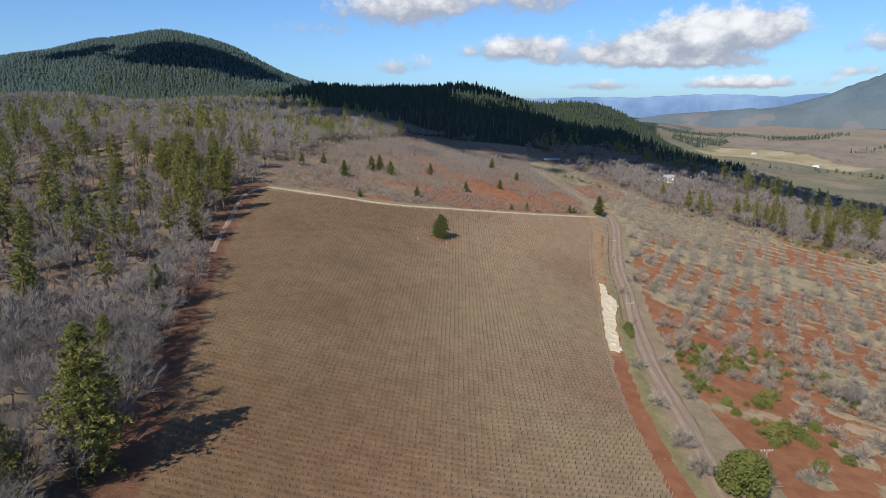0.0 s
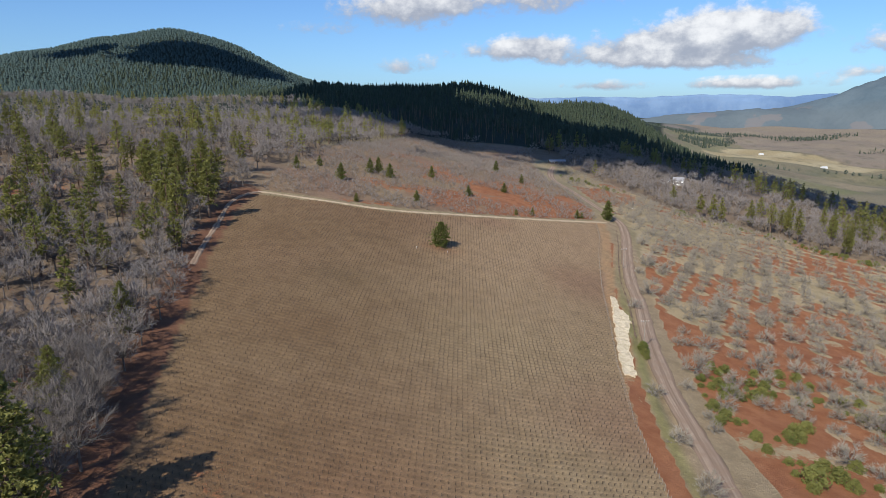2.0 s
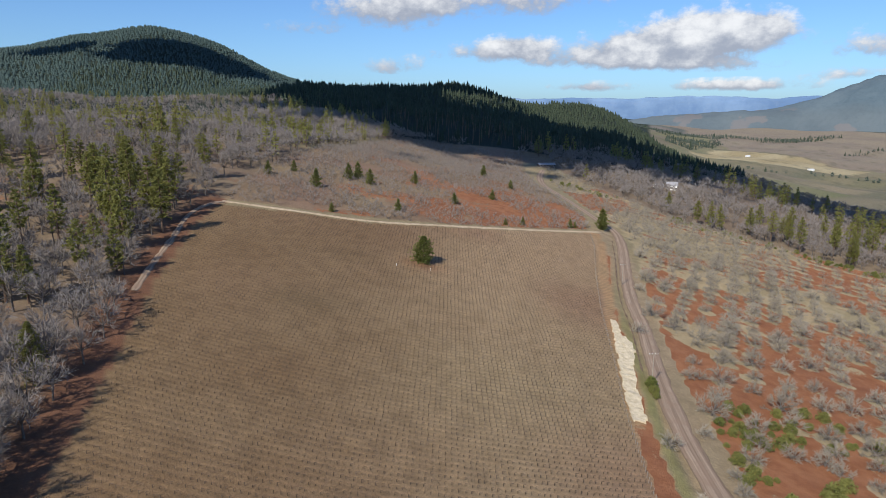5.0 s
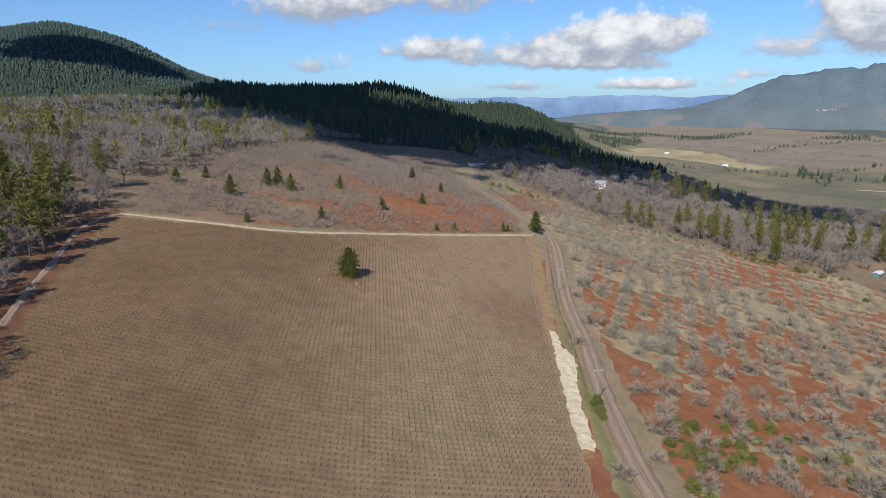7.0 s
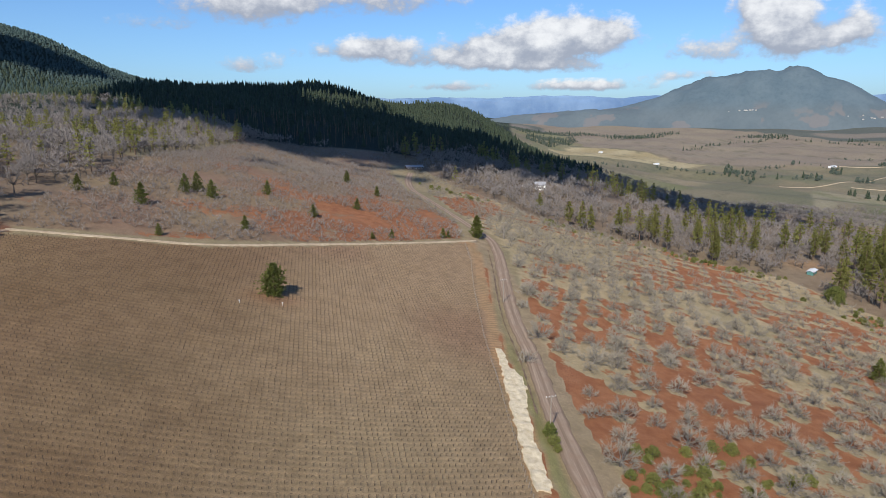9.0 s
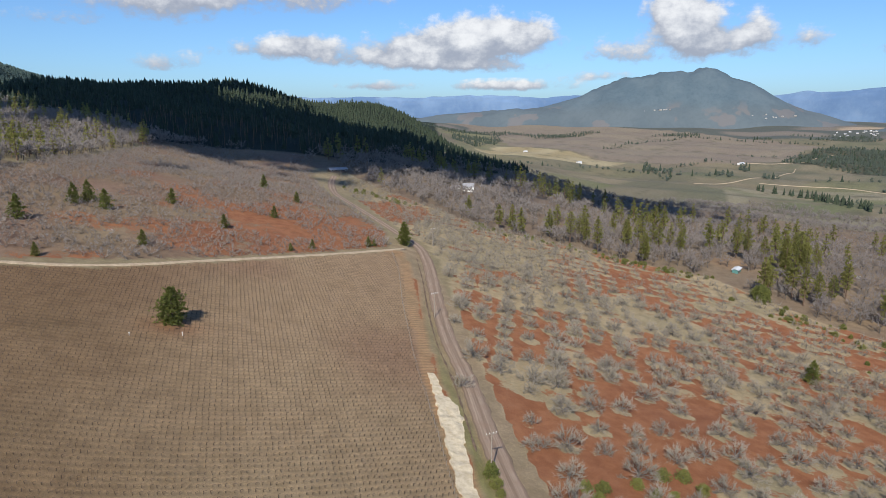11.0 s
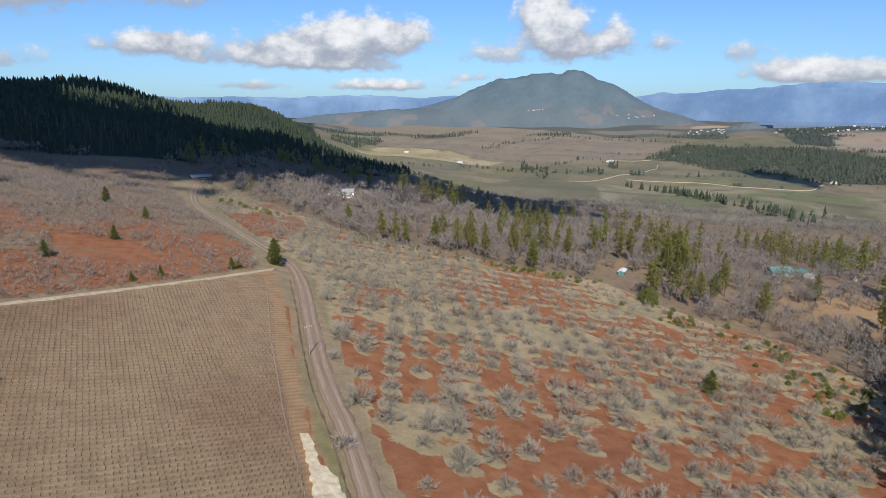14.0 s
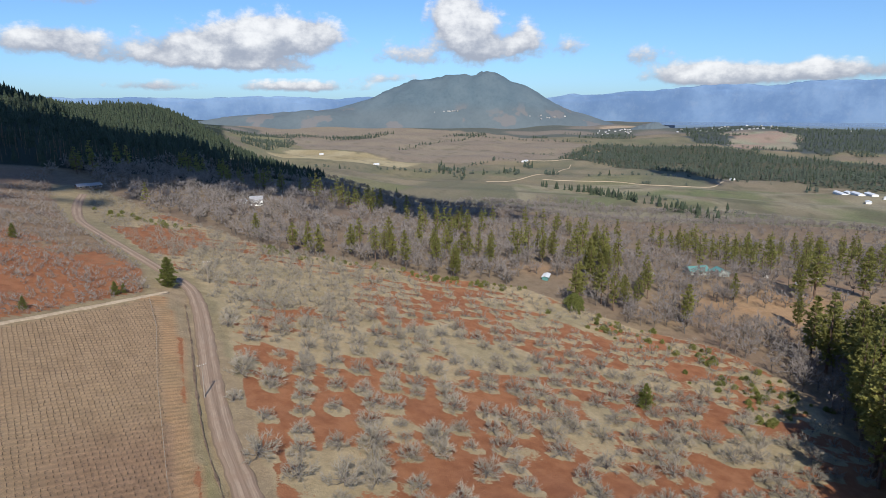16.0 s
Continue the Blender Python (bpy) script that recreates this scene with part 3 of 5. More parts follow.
    mound = np.exp(-((x - 30) / 22) ** 2 - ((y - 385) / 34) ** 2) + 0.7 * np.exp(-((x - 5) / 45) ** 2 - ((y - 345) / 30) ** 2)
    cover = np.where(ro[:, None], blend(grass * 0.9, (0.235, 0.150, 0.105), 0.3 + 0.7 * n2), cover)
    bare = np.where(ro, 0.14 + 0.55 * patch + 0.30 * mound - 0.25 * smooth(430, 540, y) - 0.2 * smooth(-40, -90, x), bare)
    clear = np.exp(-((x - 92) / 12) ** 2 - ((y - 470) / 35) ** 2)
    bare = np.maximum(bare, 0.75 * clear)
    yard = np.exp(-((x - 362) / 70) ** 2 - ((y - 285) / 36) ** 2) + np.exp(-((x - 282) / 14) ** 2 - ((y - 388) / 12) ** 2)
    cover = blend(cover, (0.40, 0.245, 0.130), np.minimum(yard, 1) * (0.35 + 0.6 * n3))
    # the valley: vineyards, pale stubble, meadows, woodland
    V = (A > 17) & (R > 1050)
    wx, wy = x + 60 * (vnoise(x, y, 90, 17) - 0.5), y + 60 * (vnoise(x, y, 90, 18) - 0.5)
    streak = vnoise(x * 0.6 + y * 0.35, y * 1.2 - x * 1.0, 110, 11) * 0.6 + vnoise(x, y, 45, 12) * 0.4
    valley = blend(np.tile(np.array([0.235, 0.195, 0.130]), (len(x), 1)), (0.150, 0.145, 0.090), smooth(0.35, 0.65, streak))
    pu, pv = x * 0.91 + y * 0.42 + 50 * vnoise(x, y, 300, 24), y * 0.91 - x * 0.42
    cu = np.floor(pu / 210)
    cv = np.floor(pv / 150 + 0.5 * np.mod(cu, 2))
    lot = np.mod(np.sin(cu * 12.99 + cv * 78.23) * 43758.5, 1.0)
    tilled = np.stack([np.interp(lot, [0, 0.3, 0.5, 0.7, 0.85, 1], c) for c in ((0.13, 0.17, 0.24, 0.15, 0.27, 0.11), (0.14, 0.15, 0.185, 0.165, 0.225, 0.115), (0.085, 0.105, 0.130, 0.075, 0.145, 0.08))], 1)
    valley = valley * 0.45 + tilled * 0.55
    for poly, color, other in ((GREEN_FIELD, (0.19, 0.185, 0.105), (0.23, 0.20, 0.125)), (BROWN_FIELD, (0.225, 0.185, 0.142), (0.245, 0.205, 0.150)),
                               (STUBBLE, (0.33, 0.27, 0.15), (0.39, 0.33, 0.20)), (TAN_FIELD, (0.31, 0.23, 0.18), (0.27, 0.27, 0.19)), (OAK_BLOCK, (0.080, 0.082, 0.055), (0.12, 0.11, 0.075))):
        k = inside(wx, wy, poly)
        valley = np.where(k[:, None], blend(np.tile(np.array(color), (len(x), 1)), other, smooth(0.35, 0.7, streak)), valley)
    meadow = (R > 1050) & (R < 1720) & (A > 40) & ~inside(x, y, OAK_BLOCK)
    mcol = blend(np.tile(np.array([0.145, 0.162, 0.078]), (len(x), 1)), (0.275, 0.245, 0.165), smooth(0.38, 0.62, streak))
    tuft = vnoise(x * 0.5 + y * 0.3, y * 1.3 - x * 1.0, 42, 14)
    mcol = blend(mcol, (0.20, 0.165, 0.110), smooth(0.5, 0.8, tuft) * 0.7)
    mcol = blend(mcol, (0.085, 0.088, 0.052), smooth(0.72, 0.9, vnoise(x, y, 55, 15)) * 0.7)
    valley = np.where(meadow[:, None], mcol * 0.75 + tilled * 0.25, valley)
    border = np.minimum(np.abs(np.mod(pu / 210, 1) - 0.5), np.abs(np.mod(pv / 150 + 0.5 * np.mod(cu, 2), 1) - 0.5))
    valley = blend(valley, (0.10, 0.10, 0.065), (border < 0.02) * 0.5 * (R < 3300))
    quarry = np.exp(-((x - 3000) / 90) ** 2 - ((y - 2480) / 150) ** 2) + np.exp(-((x - 3180) / 60) ** 2 - ((y - 2330) / 60) ** 2)
    valley = blend(valley, (0.40, 0.31, 0.22), smooth(0.3, 0.5, quarry))
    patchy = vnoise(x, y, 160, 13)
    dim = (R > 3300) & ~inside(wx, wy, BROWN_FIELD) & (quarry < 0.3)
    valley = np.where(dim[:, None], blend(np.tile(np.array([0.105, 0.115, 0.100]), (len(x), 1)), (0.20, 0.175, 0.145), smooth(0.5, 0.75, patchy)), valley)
    # back wood's ground, its blue-grey carrying the haze of distance
    valley = np.where((inside(wx, wy, BACK_WOOD) & ~inside(wx, wy, TAN_FIELD) & (quarry < 0.3))[:, None], np.array([0.070, 0.086, 0.088]), valley)
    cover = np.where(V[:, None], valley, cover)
    bare = np.where(R > 560, 0.0, bare)
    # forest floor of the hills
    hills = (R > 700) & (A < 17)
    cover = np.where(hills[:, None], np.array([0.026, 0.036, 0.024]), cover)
    return cover, bare


def strip_mesh(name, line, width, mat, lift, wobble=0.15, lanes=6, seed=1):
    """A track that follows the ground."""
    pts = resample(line, 2.0)
    rng = random.Random(seed)
    verts, faces, across = [], [], []
    for k, p in enumerate(pts):
        d = pts[min(k + 1, len(pts) - 1)] - pts[max(k - 1, 0)]
        d = d / np.linalg.norm(d)
        side = np.array((d[1], -d[0]))
        w = width / 2 * (1 + wobble * (rng.random() - 0.5))
        for j in range(lanes + 1):
            s = 2 * j / lanes - 1
            q = p + side * s * w
            z = float(ground(q[0], q[1])) + lift * (1.0 if abs(s) < 0.9 else -0.3) - (0.05 if 0.3 < abs(s) < 0.55 else 0)
            verts.append((q[0], q[1], z))
            across.append(s)
    m = lanes + 1
    for k in range(len(pts) - 1):
        for j in range(lanes):
            faces.append((k * m + j, k * m + j + 1, (k + 1) * m + j + 1, (k + 1) * m + j))
    ob = mesh_object(name, verts, faces, mat, smooth_faces=True)
    ob.data.attributes.new("across", "FLOAT", "POINT").data.foreach_set("value", across)
    return ob


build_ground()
tagged(strip_mesh("road", ROAD, 5.6, M_ROAD, 0.20), "rutted brown dirt road with two wheel tracks", "road", kind="structure")
tagged(strip_mesh("road_2", [(x - 0.3, y + 2.2) for x, y in FIELD_BACK] + [(70, 360)], 1.9, M_PALE, 0.22, 0.4), "narrow pale gravel track along the vineyard edge", "track", kind="structure")
# dark strip added for the ditch line that the coarse ground mesh cannot show
tagged(strip_mesh("trim_bank", [(x - 4.3 - 0.5 * math.sin(y * 0.11), y) for x, y in ROAD[7:13]], 0.45, M_DITCH_LINE, 0.04, 1.8, 4), "dark soil strip standing in for the ditch along the dirt road", "bank", kind="structure")
tagged(strip_mesh("road_3", [(-86, 188), (-89.5, 205), (-93.5, 228), (-98, 252), (-97, 268), (-93, 276)], 1.9, M_ROAD, 0.2, 0.6), "tan footworn track beside the woods", "track", kind="structure")


def gravel_strip():
    """A long heap of pale mulch laid on the ground."""
    bm = bmesh.new()
    cx = [p[0] for p in GRAVEL]
    cy = [p[1] for p in GRAVEL]
    n = {}
    step = 0.3
    xs, ys = np.arange(min(cx) - 1, max(cx) + 1, step), np.arange(min(cy) - 1, max(cy) + 1, step)
    for i, x in enumerate(xs):
        for j, y in enumerate(ys):
            jx, jy = x + 1.1 * (vnoise(x, y, 1.6, 4) - 0.5), y + 1.4 * (vnoise(x, y, 2.1, 6) - 0.5)
            if inside(np.array([jx]), np.array([jy]), GRAVEL)[0]:
                n[i, j] = bm.verts.new((x, y, float(ground(x, y)) + 0.22 + 0.35 * float(vnoise(x, y, 1.7, 9))))
    for (i, j), v in n.items():
        q = [n.get(k) for k in ((i, j), (i + 1, j), (i + 1, j + 1), (i, j + 1))]
        if all(q):
            bm.faces.new(q)
    rim = [e for e in bm.edges if e.is_boundary]
    made = bmesh.ops.extrude_edge_only(bm, edges=rim)
    for v in made["geom"]:
        if isinstance(v, bmesh.types.BMVert):
            v.co.z -= 0.7
    me = bpy.data.meshes.new("mulch_heap")
    bm.to_mesh(me)
    bm.free()
    me.materials.append(M_CHIP)
    return tagged(new("straw_mulch", me), "long pale strip of straw mulch on red earth", "mulch")


gravel_strip()


# ---- trees ----
def prism(V, F, p0, p1, r0, r1, sides=3, turn=0.0):
    """A tapered limb from p0 to p1."""
    p0, p1 = np.asarray(p0, float), np.asarray(p1, float)
    d = p1 - p0
    d = d / (np.linalg.norm(d) + 1e-9)
    a = np.cross(d, (0.31, 0.17, 0.93) if abs(d[2]) < 0.9 else (1.0, 0.1, 0.0))
    a = a / np.linalg.norm(a)
    b = np.cross(d, a)
    base = len(V)
    for p, r in ((p0, r0), (p1, r1)):
        for k in range(sides):
            w = turn + 2 * math.pi * k / sides
            V.append(tuple(p + r * (a * math.cos(w) + b * math.sin(w))))
    for k in range(sides):
        j = (k + 1) % sides
        F.append((base + k, base + j, base + sides + j, base + sides + k))


def cone(V, F, p0, p1, r):
    """A twig that tapers to its tip."""
    d = np.asarray(p1) - np.asarray(p0)
    d = d / (np.linalg.norm(d) + 1e-9)
    a = np.cross(d, (0.31, 0.17, 0.93) if abs(d[2]) < 0.9 else (1.0, 0.1, 0.0))
    a = a / np.linalg.norm(a)
    b = np.cross(d, a)
    n = len(V)
    V += [tuple(p0 + r * a), tuple(p0 - r * 0.5 * a + r * 0.87 * b), tuple(p0 - r * 0.5 * a - r * 0.87 * b), tuple(p1)]
    F += [(n, n + 1, n + 3), (n + 1, n + 2, n + 3), (n + 2, n, n + 3)]


def dome_tree_data(seed, trunk, r, high, wide, lobes, boughs, twigs, size, fat, low=0.30, up=0.45, round_twigs=False):
    """A leafless tree: trunk, limbs to the lobes of a domed crown, boughs, and a haze of fine twigs over them."""
    rng = random.Random(seed)
    wood, twig = ([], []), ([], [])
    top = np.array((rng.gauss(0, 0.12), rng.gauss(0, 0.12), trunk))
    prism(*wood, (0, 0, -0.4), top, r, r * 0.75, 6 if round_twigs else 4)
    mid = np.array((0, 0, trunk + (high - trunk) * low))

    def spin(spread):
        return np.array((rng.gauss(0, spread), rng.gauss(0, spread), rng.gauss(0, spread)))
    for i in range(lobes):
        w = i * 2.4 + rng.uniform(-0.5, 0.5)
        el = math.asin(min(1, max(-0.25, 1.15 * (i + rng.random()) / lobes - 0.12)))
        reach = rng.uniform(0.52, 0.80)
        out = np.array((math.cos(w) * math.cos(el), math.sin(w) * math.cos(el), math.sin(el)))
        e = mid + out * np.array((wide, wide, high - mid[2])) * reach
        m = top + (e - top) * 0.5 + np.array((0, 0, -0.12 * wide * math.cos(el))) + spin(0.05 * wide)
        prism(*wood, top, m, r * 0.55, r * 0.32, 4 if round_twigs else 3)
        cone(*wood, m, e, r * 0.32)
        for j in range(boughs):
            p = m + (e - m) * rng.uniform(0.1, 1.0)
            d = out * 0.8 + spin(0.62) + np.array((0, 0, up * 0.5))
            d = d / np.linalg.norm(d)
            q = p + d * wide * rng.uniform(0.22, 0.42)
            cone(*(twig if j % 3 else wood), p, q, max(fat * 1.2, r * 0.12))
            for k in range(twigs):
                s = p + (q - p) * rng.uniform(0.25, 1.0)
                d3 = d * 0.6 + out * 0.3 + spin(0.55) + np.array((0, 0, up))
                d3 = d3 / np.linalg.norm(d3)
                t = s + d3 * size * rng.uniform(0.55, 1.3)
                if round_twigs and k % 2:
                    cone(*twig, s, t, fat)
                    continue
                a = np.cross(d3, (rng.gauss(0, 1), rng.gauss(0, 1), 0.4))
                a = a / (np.linalg.norm(a) + 1e-9) * fat
                n = len(twig[0])
                twig[0].extend((tuple(s + a), tuple(s - a), tuple(t)))
                twig[1].append((n, n + 1, n + 2))
    return wood, twig


def pine_data(seed, h, spread, whorls, per, start, tufts=3, size=0.85, spikes=6, belly=0.35, lean_by=0.012):
    """A pine or young fir: trunk, uneven open branches, and tufts of needle sprays at their ends."""
    rng = random.Random(seed)
    wood, leaf = ([], []), ([], [])
    V, F = leaf
    lean = np.array((rng.gauss(0, lean_by), rng.gauss(0, lean_by), 1.0))
    prism(*wood, lean * -0.4, lean * h * 0.55, 0.019 * h, 0.012 * h, 6)
    prism(*wood, lean * h * 0.55, lean * h * 0.98, 0.012 * h, 0.003 * h, 5)
    for i in range(whorls):
        u = start + (0.985 - start) * (i + rng.uniform(-0.4, 0.4)) / whorls
        v = max(0.0, (u - start) / (1 - start))
        prof = (0.62 + 0.38 * v / belly) if v < belly else max(0.07, 1 - ((v - belly) / (1 - belly)) ** 1.45)
        bulge = 1 + 0.22 * math.sin(i * 1.7 + seed)
        n = max(3, int(per * (0.45 + 0.55 * prof)))
        for k in range(n):
            if rng.random() < 0.17 * (1 if v < 0.8 else 0):
                continue
            w = 2 * math.pi * (k + rng.uniform(-0.45, 0.45)) / n + i * 1.3
            tilt = -0.22 + 0.75 * v + rng.uniform(-0.18, 0.18)
            out = np.array((math.cos(w), math.sin(w), tilt))
            length = spread * prof * bulge * rng.uniform(0.62, 1.15)
            root = lean * (u * h)
            if length > 0.8 and i % 2 == 0:
                cone(*wood, root, root + out * length * 0.85, 0.0035 * h)
            for c in range(tufts):
                p = root + out * length * (0.42 + 0.58 * (c + rng.random()) / tufts) + np.array([rng.gauss(0, 0.12 * length + 0.05) for _ in range(3)]) * (1, 1, 0.6)
                z = size * rng.uniform(0.7, 1.3) * (0.6 + 0.4 * prof)
                for q in range(spikes):
                    d = out * 0.55 + np.array((rng.gauss(0, 0.7), rng.gauss(0, 0.7), 0.35 + rng.gauss(0, 0.5)))
                    d = d / np.linalg.norm(d)
                    a = np.cross(d, (rng.gauss(0, 1), rng.gauss(0, 1), rng.gauss(0, 1)))
                    a = a / (np.linalg.norm(a) + 1e-9) * z * 0.34
                    b = p - d * z * 0.3
                    m = len(V)
                    V += [tuple(b), tuple(p + a), tuple(p + d * z), tuple(p - a)]
                    F += [(m, m + 1, m + 2, m + 3)]
    return wood, leaf


def conifer_data(seed, h, spread, whorls, per, start, full=0.6, clumps=3, droop=0.25):
    """Trunk and needle sprays of a conifer; open whorls with gaps."""
    rng = random.Random(seed)
    wood, leaf = ([], []), ([], [])
    lean = np.array((rng.gauss(0, 0.012), rng.gauss(0, 0.012), 1.0))
    prism(*wood, lean * -0.4, lean * h * 0.55, 0.022 * h, 0.013 * h, 6)
    prism(*wood, lean * h * 0.55, lean * h * 0.98, 0.013 * h, 0.003 * h, 5)
    V, F = leaf
    for i in range(whorls):
        u = start + (1 - start) * (i + rng.uniform(-0.3, 0.3)) / whorls
        prof = min(1.0, ((1 - u) / (1 - full)) ** 0.85 if u > full else 0.72 + 0.28 * (u - start) / max(0.01, full - start))
        rad = spread * max(0.06, prof)
        n = max(3, int(per * (0.5 + 0.5 * prof) + rng.uniform(-1, 1)))
        for k in range(n):
            if rng.random() < 0.13:
                continue
            w = 2 * math.pi * (k + rng.uniform(-0.4, 0.4)) / n + i * 1.3
            out = np.array((math.cos(w), math.sin(w), rng.uniform(-droop, 0.25)))
            side = np.array((-math.sin(w), math.cos(w), 0))
            length = rad * rng.uniform(0.65, 1.2)
            root = lean * (u * h)
            if clumps > 2 and i % 3 == 0:
                prism(*wood, root, root + out * length * 0.7, 0.004 * h, 0.001 * h, 3)
            for c in range(clumps):
                s = length * (c + 0.75 + rng.uniform(-0.2, 0.2)) / clumps
                p = root + out * s + np.array((0, 0, rng.uniform(-0.25, 0.25) * spread * 0.3))
                size = spread * (0.10 if clumps > 4 else 0.21 if clumps > 3 else 0.27 if clumps > 2 else 0.42) * rng.uniform(0.75, 1.3) * (0.55 + 0.45 * prof)
                up = np.array((rng.gauss(0, 0.25), rng.gauss(0, 0.25), 1.0))
                b = len(V)
                tip, tail = p + out * size * 1.1 - up * size * 0.18, p - out * size * 0.6
                V += [tuple(tail), tuple(p + side * size * 0.75 - up * size * 0.15), tuple(tip),
                      tuple(p - side * size * 0.75 - up * size * 0.15), tuple(p + up * size * 0.55), tuple(p - up * size * 0.30)]
                F += [(b, b + 1, b + 4), (b + 1, b + 2, b + 4), (b + 2, b + 3, b + 4), (b + 3, b, b + 4)]
                if clumps > 4:
                    F += [(b + 1, b, b + 5), (b + 2, b + 1, b + 5), (b + 3, b + 2, b + 5), (b, b + 3, b + 5)]
    return wood, leaf


def round_crown_data(seed, h, spread, clumps, low=0.18, leaf_size=0.34, point=0.0):
    """A broad evergreen crown of small leaf clumps round forked limbs."""
    rng = random.Random(seed)
    wood, leaf = ([], []), ([], [])
    prism(*wood, (0, 0, -0.3), (0, 0, h * 0.45), 0.028 * h, 0.018 * h, 6)
    lobes = []
    for k in range(34):
        w, u = k * 2.4 + rng.uniform(-0.5, 0.5), low + (1 - low) * (k + rng.random()) / 34
        prof = math.sin(math.pi * min(1, max(0.08, (u - low) / (1 - low) * 0.85 + 0.15))) ** 0.6 * (1 - point * u)
        r = spread * prof * rng.uniform(0.45, 0.8)
        c = np.array((r * math.cos(w), r * math.sin(w), u * h * 0.93))
        lobes.append((c, spread * rng.uniform(0.25, 0.40)))
        if k % 2 == 0:
            prism(*wood, (0, 0, h * rng.uniform(0.1, 0.4)), c, 0.009 * h, 0.003 * h, 3)
    lobes.append((np.array((0, 0, h * 0.9)), spread * 0.3))
    V, F = leaf
    for k in range(clumps):
        c, r = rng.choice(lobes)
        d = np.array([rng.gauss(0, 1) for _ in range(3)])
        d = d / np.linalg.norm(d)
        p = c + d * r * rng.uniform(0.6, 1.08) * np.array((1, 1, 0.85))
        p[2] = max(p[2], h * low * 0.6)
        s = leaf_size * rng.uniform(0.6, 1.4)
        a = np.cross(d, (0.3, 0.5, 0.8))
        a = a / np.linalg.norm(a)
        b = np.cross(d, a)
        n = len(V)
        V += [tuple(p + a * s), tuple(p + b * s * 0.9), tuple(p - a * s * 0.9), tuple(p - b * s), tuple(p + d * s * 0.7)]
        F += [(n, n + 1, n + 4), (n + 1, n + 2, n + 4), (n + 2, n + 3, n + 4), (n + 3, n, n + 4)]
    return wood, leaf


def tree_meshes(name, data, mats, inner="crown"):
    out = []
    for (V, F), mat, part_name in zip(data, mats, ("trunk", inner)):
        me = bpy.data.meshes.new(name + "_" + part_name)
        me.from_pydata(V, [], F)
        me.materials.append(mat)
        out.append((part_name, me))
    return out


def plant(name, meshes, x, y, turn, size, label, category, group="", lean=0.0, tall=1.0):
    """A tree: an empty at its foot with its trunk and its crown."""
    root = new(name)
    root.empty_display_size = 0.3
    root.matrix_world = pose(x, y, float(ground(x, y)) - 0.1, lean, 0, turn) @ Matrix.Diagonal((size, size, size * tall, 1))
    for part_name, me in meshes:
        ob = new(part_name, me)
        ob.parent = root
    return tagged(root, label, category, group)


def joined(name, kinds, places, label, category):
    """Many plants in one mesh. kinds: (wood, leaf, mats); places: x, y, turn, size, kind."""
    mats, vs, fs, ms = [], [], [], []
    base = 0
    arrays = []
    for data, pair in kinds:
        row = []
        for (V, F), mat in zip(data, pair):
            if mat not in mats:
                mats.append(mat)
            fa = np.array([list(f) + [f[-1]] * (4 - len(f)) for f in F], int) if F else np.zeros((0, 4), int)
            row.append((np.array(V).reshape(-1, 3), fa, mats.index(mat)))
        arrays.append(row)
    px, py = np.array([p[0] for p in places]), np.array([p[1] for p in places])
    pz = ground(px, py) - 0.2
    for k, (x, y, turn, size, kind) in enumerate(places):
        c, s = math.cos(turn), math.sin(turn)
        for V, F, m in arrays[kind]:
            W = np.stack([(V[:, 0] * c - V[:, 1] * s) * size + x, (V[:, 0] * s + V[:, 1] * c) * size + y, V[:, 2] * size + pz[k]], 1)
            vs.append(W)
            fs.append(F + base)
            ms.append(np.full(len(F), m))
            base += len(V)
    V, F, Mi = np.concatenate(vs), np.concatenate(fs), np.concatenate(ms)
    tri = F[:, 2] == F[:, 3]
    sizes = np.where(tri, 3, 4)
    loops = np.concatenate([row[:n] for row, n in zip(F, sizes)]) if len(F) < 1 else F.ravel()[~np.stack([np.zeros_like(tri), np.zeros_like(tri), np.zeros_like(tri), tri], 1).ravel()]
    me = bpy.data.meshes.new(name)
    me.vertices.add(len(V))
    me.vertices.foreach_set("co", V.ravel().astype(np.float32))
    me.loops.add(len(loops))
    me.loops.foreach_set("vertex_index", loops.astype(np.int32))
    me.polygons.add(len(F))
    me.polygons.foreach_set("loop_start", np.concatenate([[0], np.cumsum(sizes)[:-1]]).astype(np.int32))
    me.polygons.foreach_set("material_index", Mi.astype(np.int32))
    for m in mats:
        me.materials.append(m)
    me.update(calc_edges=True)
    return tagged(new(name, me), label, category, kind="stuff")


def scatter(rng, count, area, test, gap=0.0):
    """Random places in a box, kept where test allows, no nearer to one another than gap."""
    out, cells = [], {}
    x0, y0, x1, y1 = area
    tries = 0
    while len(out) < count and tries < 40:
        tries += 1
        xs = np.array([rng.uniform(x0, x1) for _ in range(count)])
        ys = np.array([rng.uniform(y0, y1) for _ in range(count)])
        ok = test(xs, ys)
        for x, y in zip(xs[ok], ys[ok]):
            if gap:
                i, j = int(x // gap), int(y // gap)
                if any(math.hypot(x - a, y - b) < gap for di in (-1, 0, 1) for dj in (-1, 0, 1) for a, b in cells.get((i + di, j + dj), ())):
                    continue
                cells.setdefault((i, j), []).append((x, y))
            out.append((x, y))
            if len(out) >= count:
                break
    return out


OAKS = [tree_meshes("oak", dome_tree_data(20 + k, 2.6 + 0.4 * (k % 3), 0.19, 8.6, 3.7, 13, 6, 17, 1.25, 0.020, round_twigs=True), (M_BARK, M_TWIG)) for k in range(5)]
